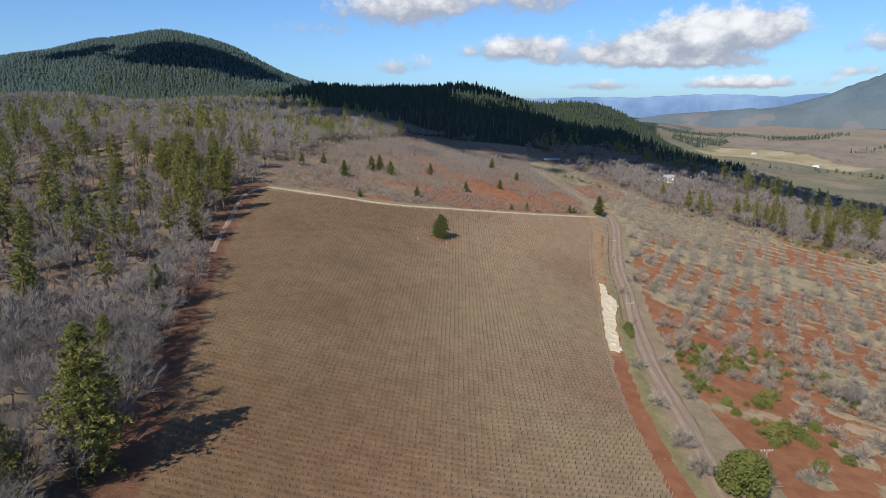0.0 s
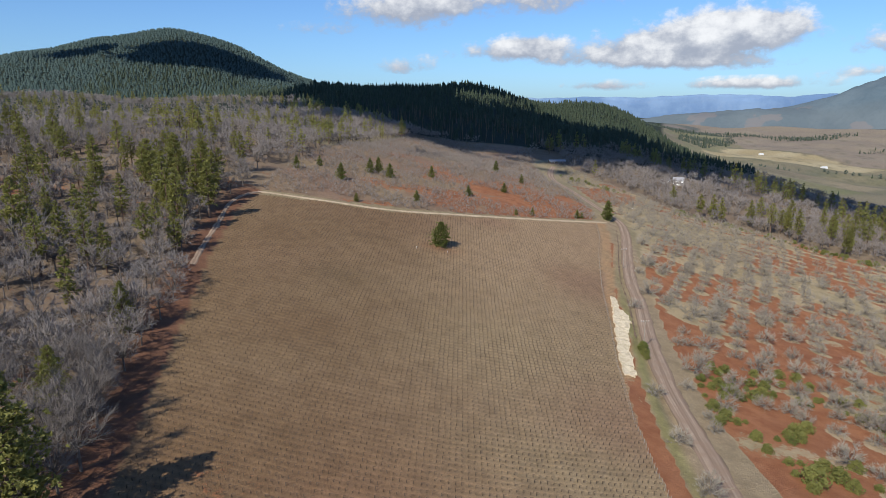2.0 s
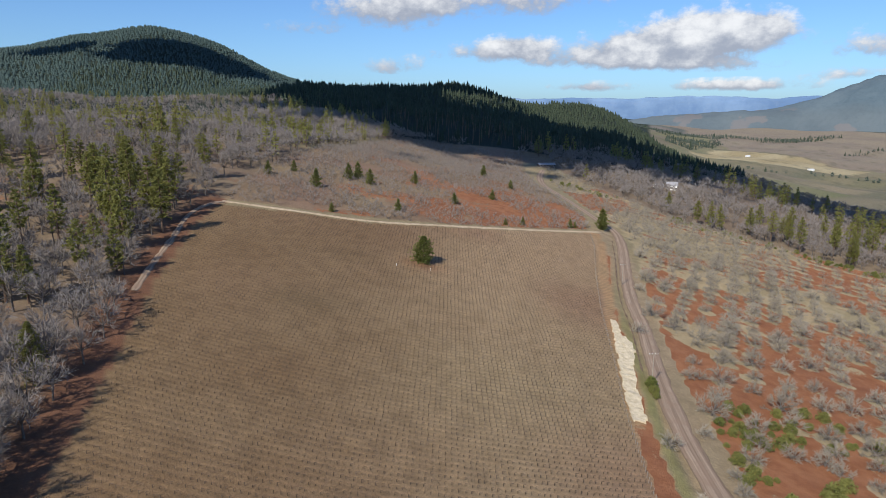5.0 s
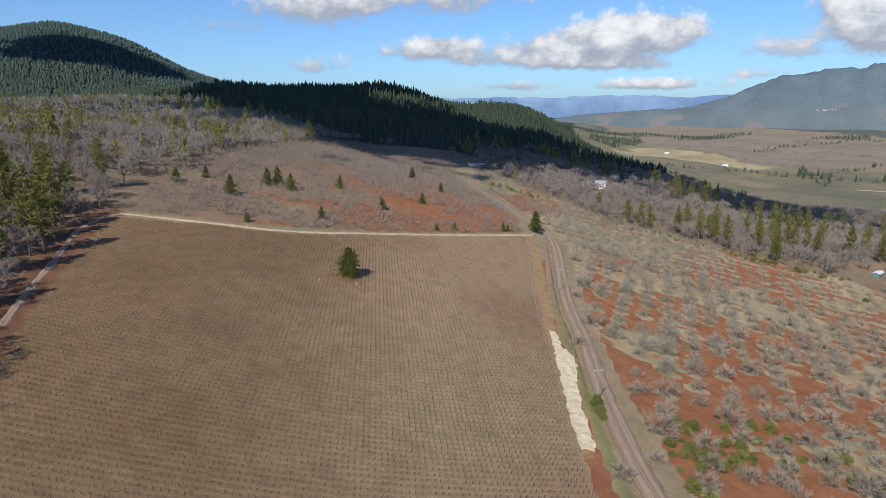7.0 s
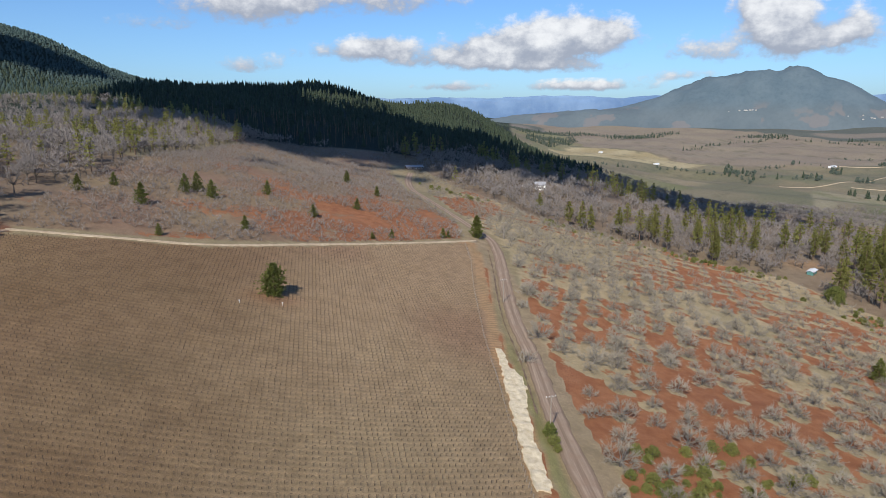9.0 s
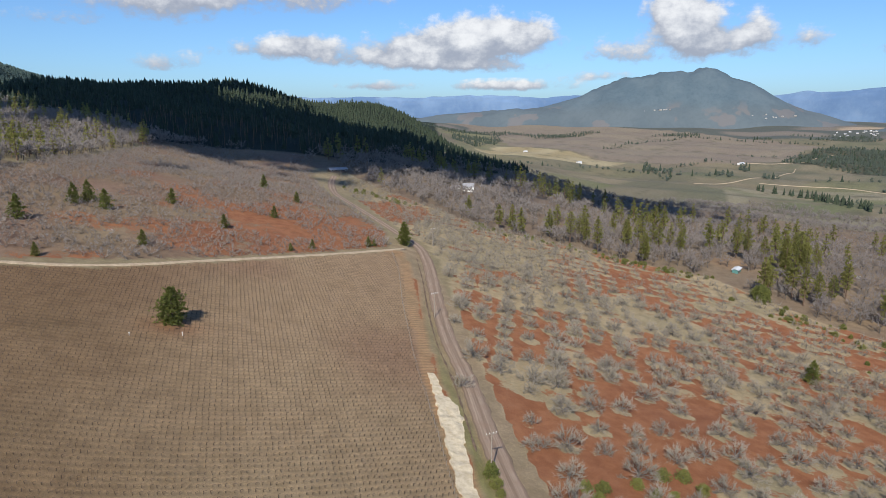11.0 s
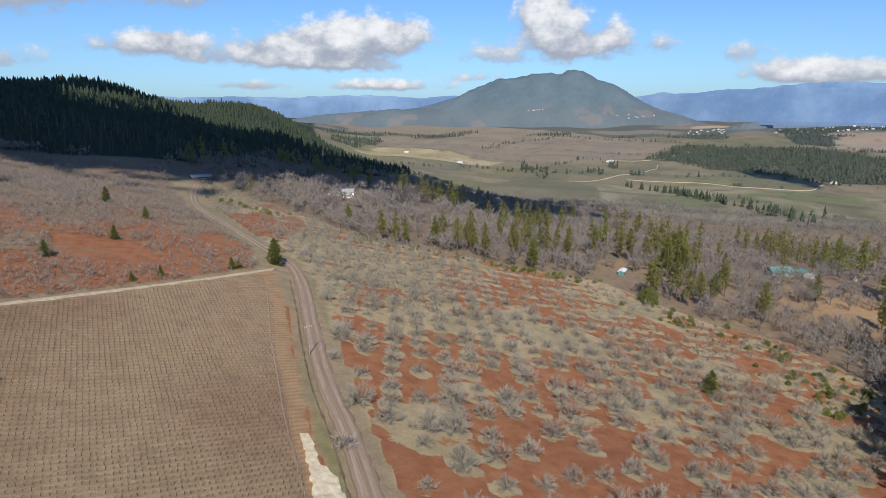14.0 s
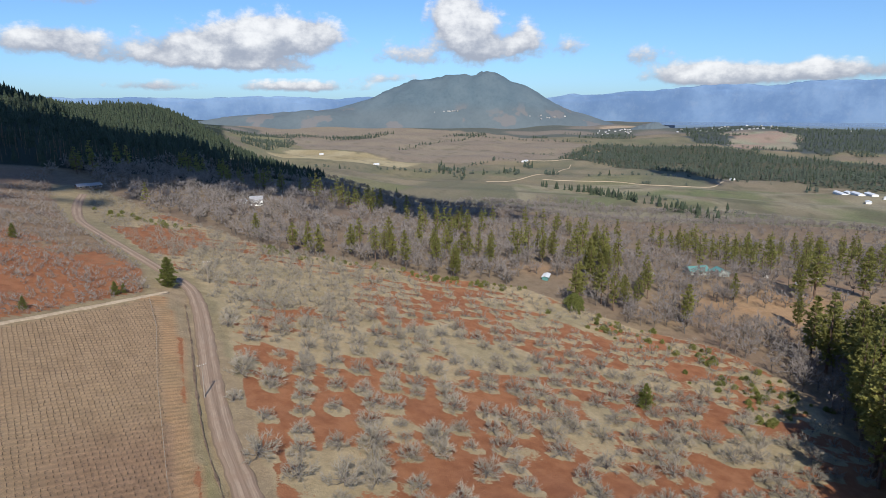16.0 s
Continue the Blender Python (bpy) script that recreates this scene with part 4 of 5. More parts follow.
WALNUTS = [tree_meshes("walnut", dome_tree_data(40 + k, 0.8, 0.17, 4.0, 3.2, 14, 6, 13, 0.80, 0.026, 0.02, 0.45), (M_WBARK, M_WTWIG)) for k in range(6)]
PINES = [tree_meshes("pine", pine_data(60 + k, 20, 2.6 + 0.4 * (k % 3), 20, 6, 0.22 + 0.07 * (k % 3), 4, 0.74, 5, 0.25 + 0.07 * (k % 4)), (M_PTRUNK, M_NEEDLE)) for k in range(6)]
BIG_PINES = [tree_meshes("pine", pine_data(70 + k, 20, 3.2, 24, 7, 0.14 + 0.05 * k, 5, 0.74, 5, 0.22 + 0.1 * k), (M_PTRUNK, M_NEEDLE)) for k in range(3)]
NEAR_PINE = tree_meshes("pine", pine_data(77, 20, 4.4, 40, 9, 0.10, 7, 0.55, 6, 0.3), (M_PTRUNK, M_NEEDLE))
FIRS = [tree_meshes("fir", pine_data(80 + k, 14, 4.3, 24, 9, 0.02, 4, 0.85, 6, 0.14), (M_PTRUNK, M_LEAF)) for k in range(3)]
THIN_OAKS = [(dome_tree_data(100 + k, 2.4, 0.20, 7.4, 3.6, 9, 3, 7, 1.5, 0.075), (M_BARK, M_HAZETWIG)) for k in range(6)]
THIN_WALNUTS = [(dome_tree_data(120 + k, 0.7, 0.14, 3.7, 2.7, 8, 3, 6, 0.9, 0.050, 0.05, 0.5), (M_WBARK, M_WTWIG)) for k in range(4)]
MID_OAKS = [(dome_tree_data(112 + k, 2.8, 0.20, 8.2, 3.7, 11, 5, 9, 1.35, 0.042), (M_BARK, M_HAZETWIG)) for k in range(4)]
FAR_OAKS = [(dome_tree_data(105 + k, 2.2, 0.22, 7.0, 3.9, 7, 2, 7, 1.8, 0.13), (M_BARK, M_HAZETWIG)) for k in range(6)]
BRUSH = [(dome_tree_data(130 + k, 0.4, 0.10, 2.8, 2.1, 6, 3, 5, 0.9, 0.055, 0.05, 0.4), (M_BARK, M_BRUSH)) for k in range(4)]
THIN_PINES = [((pine_data(140 + k, 18, 2.6, 11, 5, 0.2, 2, 1.3, 3, 0.3)), (M_PTRUNK, M_NEEDLE)) for k in range(3)]
FAR_FIRS = [((conifer_data(150 + k, 17, 3.0, 6, 5, 0.06, 0.15, 1)), (M_PTRUNK, M_FIR)) for k in range(3)]


def spire_data(seed, h, spread, tiers=((0.02, 0.55, 1.0), (0.3, 0.8, 0.74), (0.58, 1.0, 0.46))):
    """A distant fir: three ragged skirts."""
    rng = random.Random(seed)
    V, F = [], []
    for z0, z1, r in tiers:
        n, b = 6, len(V)
        for j in range(n):
            w = 6.283 * (j + rng.uniform(-0.3, 0.3)) / n
            s = spread * r * rng.uniform(0.65, 1.2)
            V.append((s * math.cos(w), s * math.sin(w), h * (z0 + rng.uniform(-0.04, 0.06))))
        V.append((0, 0, h * z1))
        F += [(b + j, b + (j + 1) % n, b + n) for j in range(n)]
    return ([], []), (V, F)


SPIRES = [(spire_data(160 + k, 16, 3.7 + 0.4 * k), (M_PTRUNK, M_FIR)) for k in range(3)]
BLUE_SPIRES = [(spire_data(165 + k, 10.5, 4.9 + 0.5 * k, ((0.0, 0.72, 1.0), (0.42, 1.0, 0.72))), (M_PTRUNK, M_HAZED_FIR)) for k in range(3)]


def left_of_field(x, y):
    return x < np.interp(y, [p[1] for p in FIELD_LEFT] + [300, 380, 470, 576, 650, 720], [p[0] for p in FIELD_LEFT] + [-95, -93, -88, -73, -56, -34])


def ridge_edge(a):
    """How far off the conifers of the ridge begin, by azimuth."""
    return np.interp(a, [-40, -16, -12, -4, 3, 8, 14, 20, 25], [1200, 1000, 740, 640, 630, 630, 660, 790, 950])


# hillside woods beside the field
rng = random.Random(5)
near = scatter(rng, 620, (-235, 42, -45, 330), lambda x, y: left_of_field(x + 6 + 6 * vnoise(x, y, 14, 3), y) & (vnoise(x, y, 40, 21) > 0.22), 4.6)
near += scatter(rng, 70, (-112, 40, -58, 130), lambda x, y: left_of_field(x + 6, y), 3.6)
edge = random.Random(6)
near += scatter(edge, 16, (-90, 95, -55, 180), lambda x, y: left_of_field(x + 4, y) & ~left_of_field(x + 10, y), 4.2)
near.sort(key=lambda p: math.hypot(p[0] + 10, p[1]))
for k, (x, y) in enumerate(near[:120]):
    plant("bare_oak", OAKS[k % 5], x, y, rng.uniform(0, 360), rng.uniform(1.0, 1.5), "leafless grey-barked oak in the hillside woods", "tree", "bare oaks of the hillside woods")
spot = scatter(rng, 105, (-240, 110, -60, 330), lambda x, y: left_of_field(x + 14, y) & (vnoise(x, y, 55, 31) > 0.42), 5.0)
for k, (x, y) in enumerate(spot):
    plant("pine_tree", PINES[k % 6], x, y, rng.uniform(0, 360), rng.uniform(0.62, 1.05), "tall yellow-green pine standing among bare oaks", "tree", "pines of the hillside woods")
for x, y, s, k in ((-63.2, 82, 1.2, 0), (-69, 72, 0.7, 1), (-75, 108, 0.7, 1), (-98, 232, 1.0, 2), (-101, 214, 1.05, 4), (-105, 240, 1.1, 0), (-94, 196, 0.75, 3), (-110, 225, 1.15, 1), (-119, 256, 1.1, 2), (-112, 262, 1.05, 0), (-123, 243, 1.1, 1), (-130, 180, 1.0, 2), (-141, 239, 1.05, 0), (-102, 173, 0.7, 1), (-82, 143, 0.6, 2), (-104, 252, 0.95, 2)):
    plant("pine_tree", NEAR_PINE if y < 150 else BIG_PINES[k % 3], x, y, rng.uniform(0, 360), s, "tall yellow-green pine casting its shadow on the field", "tree", "pines of the hillside woods")

# woods further up the hill
def upper(x, y):
    r = np.hypot(x - CX, y - CY)
    return ~inside(x, y, RED_ORCHARD) & ~inside(x, y, FIELD) & (left_of_field(x + 3, y) | (y > 650)) & (np.degrees(np.arctan2(x, y - 65)) < 6) & ~((x > -240) & (y < 330)) & (r < ridge_edge(np.degrees(np.arctan2(x - CX, y - CY))) - 25 + 50 * vnoise(x, y, 60, 63))


far_oaks = [(x, y, rng.uniform(0, 6.28), rng.uniform(1.0, 1.5), rng.randrange(6)) for x, y in scatter(rng, 2700, (-700, 120, 110, 1050), lambda x, y: upper(x, y), 7)]
far_oaks += [(x, y, rng.uniform(0, 6.28), rng.uniform(0.9, 1.35), rng.randrange(6)) for x, y in scatter(rng, 900, (-240, 300, -30, 780), lambda x, y: upper(x, y), 4.6)]
joined("oak_wood", MID_OAKS, [(x, y, rng.uniform(0, 6.28), rng.uniform(1.0, 1.45), rng.randrange(4)) for x, y in near[120:]], "leafless grey-brown oaks crowding the slope beside the vineyard", "trees")
far_oaks = [(x, y, t, s, k + (6 if y > 430 or x < -330 else 0)) for x, y, t, s, k in far_oaks]
joined("oak_wood", THIN_OAKS + FAR_OAKS, far_oaks, "leafless grey oak wood covering the hillside", "trees")
far_pines = [(x, y, rng.uniform(0, 6.28), rng.uniform(0.55, 1.05), rng.randrange(3)) for x, y in scatter(rng, 520, (-700, 120, 110, 1150), lambda x, y: upper(x, y) & (vnoise(x, y, 90, 41) > 0.42), 7)]
far_pines += [(x, y, rng.uniform(0, 6.28), rng.uniform(0.6, 1.05), rng.randrange(3)) for x, y in scatter(rng, 70, (-200, 300, -60, 640), lambda x, y: upper(x, y) & (vnoise(x, y, 60, 43) > 0.45), 6)]
joined("pine_wood", THIN_PINES, far_pines, "scattered green pines among the leafless hillside oaks", "trees")


# woods below the orchard
def lower(x, y):
    yard = (((x - 355) / 60) ** 2 + ((y - 285) / 34) ** 2 < 1) & (vnoise(x, y, 12, 57) > 0.46)
    shed_yard = (((x - 262) / 17) ** 2 + ((y - 360) / 20) ** 2 < 1) | (((x - 282) / 11) ** 2 + ((y - 388) / 9) ** 2 < 1)
    house = ((x - 176) / 11) ** 2 + ((y - 567) / 9) ** 2 < 1
    return inside(x, y, WOODS_EDGE + [(900, 60), (1050, 400), (1000, 900), (740, 1150), (300, 1000), (74, 720)]) & ~yard & ~shed_yard & ~house


rng = random.Random(8)
woods = scatter(rng, 3300, (75, 60, 950, 1000), lower, 5.5)
woods += scatter(rng, 650, (75, 120, 420, 720), lambda x, y: lower(x, y) & (line_distance(x, y, WOODS_EDGE) < 95), 4.6)
woods.sort(key=lambda p: math.hypot(p[0] - 22, p[1] - 129))
for k, (x, y) in enumerate(woods[:80]):
    plant("bare_oak", OAKS[k % 5], x, y, rng.uniform(0, 360), rng.uniform(0.95, 1.35), "leafless grey oak at the edge of the lower woods", "tree", "bare oaks of the lower woods")
joined("oak_wood", THIN_OAKS + FAR_OAKS, [(x, y, rng.uniform(0, 6.28), rng.uniform(0.95, 1.4), rng.randrange(6) + (6 if math.hypot(x - 22, y - 129) > 400 else 0)) for x, y in woods[80:]], "leafless grey-lilac oak wood sloping to the valley", "trees")
pines = scatter(rng, 330, (75, 60, 850, 850), lambda x, y: lower(x, y) & (vnoise(x, y, 70, 51) > 0.52) & (np.hypot(x - 22, y - 129) < 640), 6)
pines.sort(key=lambda p: math.hypot(p[0] - 22, p[1] - 129))
for k, (x, y) in enumerate(pines[:80]):
    plant("pine_tree", PINES[k % 6], x, y, rng.uniform(0, 360), rng.uniform(0.8, 1.2), "yellow-green pine rising over leafless oaks", "tree", "pines of the lower woods")
joined("pine_wood", THIN_PINES, [(x, y, rng.uniform(0, 6.28), rng.uniform(0.85, 1.35), rng.randrange(3)) for x, y in pines[80:]], "scattered green pines over the lower woods", "trees")
# some of these pines are added out of view to shade the orchard's corner
for x, y, s, k in ((213, 160, 1.2, 0), (235, 178, 1.25, 3), (252, 196, 1.2, 1), (266, 212, 1.35, 4), (286, 230, 1.75, 0), (297, 241, 1.45, 1), (378, 276, 1.7, 2), (371, 281, 1.3, 0), (404, 262, 1.45, 1), (258, 336, 1.1, 2), (240, 168, 1.2, 2), (318, 240, 1.15, 0), (309, 232, 1.0, 2), (330, 262, 0.9, 1), (326, 225, 1.05, 4), (300, 222, 0.8, 3), (140, 464, 0.75, 1), (148, 434, 0.8, 2), (155, 430, 0.9, 0), (160, 428, 0.85, 3), (179, 428, 0.9, 1), (197, 415, 0.85, 2), (240, 453, 0.9, 0), (220, 388, 0.8, 1), (353, 409, 0.95, 2), (300, 366, 1.2, 1), (306, 362, 1.35, 2), (294, 360, 1.05, 3), (286, 293, 1.05, 4), (340, 300, 0.8, 0)):
    plant("pine_tree", BIG_PINES[k % 3], x, y, rng.uniform(0, 360), s, "dark green pine at the lower edge of the orchard", "tree", "pines of the lower woods")


# dense stand added mostly out of view, so that its shade lies over the orchard's corner
SHADE_STAND = [(160, 150), (182, 172), (214, 192), (258, 212), (312, 230), (320, 214), (272, 190), (232, 168), (200, 150), (168, 128)]
for k, (x, y) in enumerate(scatter(rng, 92, (158, 120, 318, 230), lambda x, y: inside(x, y, SHADE_STAND), 3.6)):
    plant("pine_tree", PINES[k % 6], x, y, rng.uniform(0, 360), rng.uniform(1.35, 1.75), "tall dark green pine in a dense stand added for shade", "tree", "pines of the lower woods")
for k, (x, y) in enumerate(scatter(rng, 14, (170, 136, 216, 178), lambda x, y: inside(x, y, [(170, 146), (184, 164), (206, 177), (216, 168), (196, 150), (178, 136)]), 4.5)):
    plant("pine_tree", BIG_PINES[k % 3], x, y, rng.uniform(0, 360), rng.uniform(1.5, 1.8), "tall dark green pine in a dense stand added for shade", "tree", "pines of the lower woods")
for k, (x, y, s) in enumerate(((304, 274, 1.1), (322, 318, 1.0), (330, 300, 1.15), (344, 306, 1.1), (352, 312, 1.0), (320, 290, 0.9), (390, 310, 1.1), (400, 300, 1.0), (365, 300, 0.9))):
    plant("bare_oak", OAKS[k % 5], x, y, rng.uniform(0, 360), s, "wide leafless grey oak in the tan yard", "tree", "bare oaks of the lower woods")


# conifer forest on the ridges and the mountain
def ridge(x, y):
    r, a = np.hypot(x - CX, y - CY), np.degrees(np.arctan2(x - CX, y - CY))
    edge = ridge_edge(a)
    back = np.interp(a, [-40, -16, 8, 12, 25], [2100, 1900, 1800, 2300, 1350])
    return (a > -42) & (a < 25) & (r > edge) & (r < back) & (vnoise(x, y, 50, 61) > 0.10)


rng = random.Random(11)
firs = scatter(rng, 12500, (-1000, 600, 760, 2300), ridge, 6)
joined("fir_forest", FAR_FIRS + SPIRES, [(x, y, rng.uniform(0, 6.28), rng.uniform(0.45, 1.0) * (1.25 if rng.random() < 0.12 else 1.0), rng.randrange(3) + (3 if math.hypot(x, y) > 900 or rng.random() < 0.35 else 0)) for x, y in firs], "dense dark conifer forest along the ridge", "forest")


def mountain(x, y):
    r, a = np.hypot(x - CX, y - CY), np.degrees(np.arctan2(x - CX, y - CY))
    return (a > -44) & (a < -9) & (r > 1400) & (r < 2750)


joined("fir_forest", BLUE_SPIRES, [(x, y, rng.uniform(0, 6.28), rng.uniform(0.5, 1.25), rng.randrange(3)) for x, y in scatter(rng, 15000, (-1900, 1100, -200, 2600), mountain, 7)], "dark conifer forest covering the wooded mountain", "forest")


# woodland and hedgerow trees in the valley
def valley_wood(x, y):
    r, a = np.hypot(x + 10, y + 5), np.degrees(np.arctan2(x + 10, y + 5))
    copse = inside(x, y, COPSE)
    hedge = (a > 30) & (a < 75) & (vnoise(a * 40, r * 0.22, 60, 71) > 0.80) & (r > 1100) & (r < 3300) & ~inside(x, y, BROWN_FIELD) & ((r > 1720) | (a < 40))
    foot = (r > 3200) & (r < 3480) & (a > 15) & (a < 76) & (vnoise(x, y, 210, 73) > 0.5)
    back = inside(x, y, BACK_WOOD) & (r < 3550) & ~inside(x, y, TAN_FIELD)
    return copse | hedge | foot | back


def bush_data(seed):
    """A rounded far tree of leaf clumps."""
    rng = random.Random(seed)
    V, F = [], []
    for k in range(11):
        w, u = rng.uniform(0, 6.283), rng.uniform(0.15, 1)
        r = 3.8 * math.sin(math.pi * (0.15 + 0.8 * u)) * rng.uniform(0.4, 1)
        p, s, b = np.array((r * math.cos(w), r * math.sin(w), 10 * u)), rng.uniform(1.6, 2.8), len(V)
        V += [tuple(p + s * np.array(d) * rng.uniform(0.8, 1.2)) for d in ((1, 0, -0.2), (0, 1, -0.2), (-1, 0, -0.2), (0, -1, -0.2), (0, 0, 0.8))]
        F += [(b, b + 1, b + 4), (b + 1, b + 2, b + 4), (b + 2, b + 3, b + 4), (b + 3, b, b + 4)]
    return ([], []), (V, F)


BUSHY = [(bush_data(170 + k), (M_BARK, M_OLIVE)) for k in range(3)]
joined("valley_woodland", BUSHY + SPIRES[:2], [(x, y, rng.uniform(0, 6.28), rng.uniform(0.6, 1.25), rng.choice((0, 1, 2, 0, 1, 2, 3))) for x, y in scatter(rng, 3600, (300, 300, 4200, 4200), valley_wood, 11) + scatter(rng, 3000, (1560, 620, 2400, 1980), lambda x, y: inside(x, y, OAK_BLOCK), 9)], "olive-green woodland and hedgerow trees on the valley floor", "woodland")


# ---- orchards ----
rng = random.Random(21)
for k, (x, y) in enumerate(ORCHARD_TREES[:300]):
    plant("walnut_tree", WALNUTS[rng.randrange(6)], x, y, rng.uniform(0, 360), rng.choice((0.8, 0.95, 1.1, 1.2, 1.3, 1.4)) * rng.uniform(0.92, 1.12), "leafless pale grey orchard tree on red earth", "tree", "old orchard trees beside the road", rng.gauss(0, 4))
rest = [(x, y, rng.uniform(0, 6.28), rng.uniform(0.95, 1.4), rng.randrange(4)) for x, y in ORCHARD_TREES[300:]]
behind = scatter(rng, 2700, (-125, 280, 75, 720), lambda x, y: inside(x, y, RED_ORCHARD) & (vnoise(x, y, 18, 81) > 0.28), 3.2)
brush = [(x, y, rng.uniform(0, 6.28), rng.uniform(0.55, 1.0) * (1.5 if rng.random() < 0.35 else 1.0), rng.randrange(4)) for x, y in behind if line_distance([x], [y], ROAD)[0] > 4.5]
rest += [(x, y, rng.uniform(0, 6.28), rng.uniform(0.45, 1.0), rng.randrange(4)) for x, y in scatter(rng, 260, (60, 400, 130, 640), lambda x, y: inside(x, y, [(76, 405), (69, 480), (72, 560), (80, 610), (92, 600), (106, 528), (129, 462), (112, 420)]) & (line_distance(x, y, ROAD) > 5), 4.0)]
rest += [(x, y, rng.uniform(0, 6.28), rng.uniform(0.8, 1.3), rng.randrange(4)) for x, y in scatter(rng, 230, (75, 300, 200, 450), lambda x, y: inside(x, y, [(86, 345), (84, 400), (84, 440), (128, 445), (190, 395), (160, 350), (110, 310)]) & inside(x, y, ORCHARD) & (line_distance(x, y, ROAD) > 6) & (tree_gap(x, y) > 2.2), 4.2)]
joined("brush_thicket", BRUSH, brush, "leafless grey-brown brush on red-earth slope", "brush")
joined("orchard_thicket", THIN_WALNUTS, rest, "leafless low grey trees of an abandoned orchard", "trees")

# ---- single trees and shrubs ----
LONE = tree_meshes("lone", pine_data(201, 9.8, 3.9, 26, 11, 0.04, 6, 0.55, 7, 0.26), (M_PTRUNK, M_LEAF))
ROADSIDE = tree_meshes("roadside", pine_data(202, 12.0, 3.3, 28, 10, 0.04, 6, 0.58, 7, 0.30), (M_PTRUNK, M_LEAF))
plant("evergreen_tree", LONE, -17.4, 252.2, 40, 1.0, "lone round-crowned evergreen standing among the vines", "tree")
plant("evergreen_tree", ROADSIDE, 72.0, 367.0, 10, 0.95, "dark evergreen at the corner of the dirt road", "tree")
BROAD = tree_meshes("broad", round_crown_data(203, 9.0, 5.8, 4200, 0.05, 0.30, 0.0), (M_BARK, M_LEAF))
plant("evergreen_oak", BROAD, 41.9, 104.0, 0, 0.88, "broad dark green live oak beside the dirt road", "tree")
plant("evergreen_oak", BROAD, 246, 328, 70, 0.9, "broad dark green live oak at the edge of the woods", "tree")
plant("pine_tree", FIRS[1], 183.5, 241.0, 15, 0.62, "small bright green fir among the orchard trees", "tree")
for x, y, s in ((-69, 325, 0.62), (-59, 355, 0.58), (-55, 361, 0.62), (-48, 353, 0.58), (-27, 379, 0.5), (-6, 351, 0.42), (15, 382, 0.42), (14, 460, 0.55), (-31, 314, 0.4), (53, 356, 0.34), (56, 358, 0.25), (27, 339, 0.3), (29, 427, 0.42), (-56, 291, 0.3), (18, 332, 0.24), (-84, 346, 0.4), (-92, 330, 0.45)):
    plant("young_fir", FIRS[int(abs(x)) % 3], x, y, rng.uniform(0, 360), s, "young dark green fir in the red-earth orchard", "tree", "young firs of the upper orchard")
HAWS = [tree_meshes("shrub", round_crown_data(210 + k, 2.3, 1.8, 520, 0.02, 0.19, 0.0), (M_BARK, M_SHRUB)) for k in range(3)]
DARKS = [tree_meshes("shrub", round_crown_data(220 + k, 2.3, 1.8, 520, 0.02, 0.19, 0.0), (M_BARK, M_LEAF)) for k in range(2)]
bushes = scatter(rng, 60, (48, 130, 110, 190), lambda x, y: inside(x, y, ORCHARD) & (line_distance(x, y, ROAD) > 6) & (np.abs(x - 72 + (y - 178) * 0.2) < 26) & (vnoise(x, y, 16, 91) > 0.4), 2.4)
bushes += scatter(rng, 75, (190, 215, 262, 330), lambda x, y: inside(x, y, ORCHARD) & (line_distance(x, y, WOODS_EDGE) < 26) & (vnoise(x, y, 14, 93) > 0.38), 2.6)
bushes += scatter(rng, 70, (120, 360, 250, 440), lambda x, y: inside(x, y, ORCHARD) & (line_distance(x, y, WOODS_EDGE) < 11), 2.8)
bushes += [(74 + 32 * k / 26 + rng.gauss(0, 4), 532 - 56 * k / 26 + rng.gauss(0, 5)) for k in range(26)]
thick = [(234 + rng.gauss(0, 9), 230 + rng.gauss(0, 11)) for k in range(28)]
bushes += [(42.6, 183), (43.0, 186), (43.4, 189.5), (44.2, 192)]
for k, (x, y) in enumerate(bushes):
    green = rng.random() < 0.8
    plant("shrub", (HAWS if green else DARKS)[rng.randrange(3 if green else 2)], x, y, rng.uniform(0, 360), rng.uniform(0.35, 1.05), "low olive-green shrub on dry ground" if green else "low dark green shrub on dry ground", "shrub", "shrubs among the orchard trees")
for x, y, s in ((60, 129, 1.7), (58.5, 126, 0.8), (67, 132, 1.3), (66, 136, 1.0), (68, 129, 1.0), (74, 138, 1.0), (68, 151, 1.2), (72, 154, 1.1), (65, 149, 0.8), (56, 145, 0.9), (64, 118, 1.0), (73, 123, 0.9), (50, 150, 0.9), (57, 165, 0.8), (62, 166, 0.8), (66, 168, 1.1), (80, 120, 0.6)):
    plant("shrub", HAWS[int(x) % 3], x, y, rng.uniform(0, 360), s, "rounded bright green shrub on bare red earth", "shrub", "shrubs among the orchard trees")
for x, y in thick:
    plant("shrub", DARKS[rng.randrange(2)], x, y, rng.uniform(0, 360), rng.uniform(0.35, 0.8), "low dark green shrub on red ground", "shrub", "shrubs among the orchard trees")
for x, y, s in ((36.4, 137, 1.0), (35.6, 118.5, 1.15), (35.5, 108, 1.1), (38.1, 159.5, 0.9), (48.6, 167, 0.75), (48.3, 151, 0.7), (51.5, 228, 0.95), (60, 200, 0.8), (47, 145, 0.75), (48.5, 108, 0.8), (78, 136, 0.9), (73, 163, 1.1), (58, 112, 0.8)):
    plant("bare_shrub", WALNUTS[int(x) % 6], x, y, rng.uniform(0, 360), s, "leafless grey bush beside the dirt road", "shrub", "bare bushes by the road")


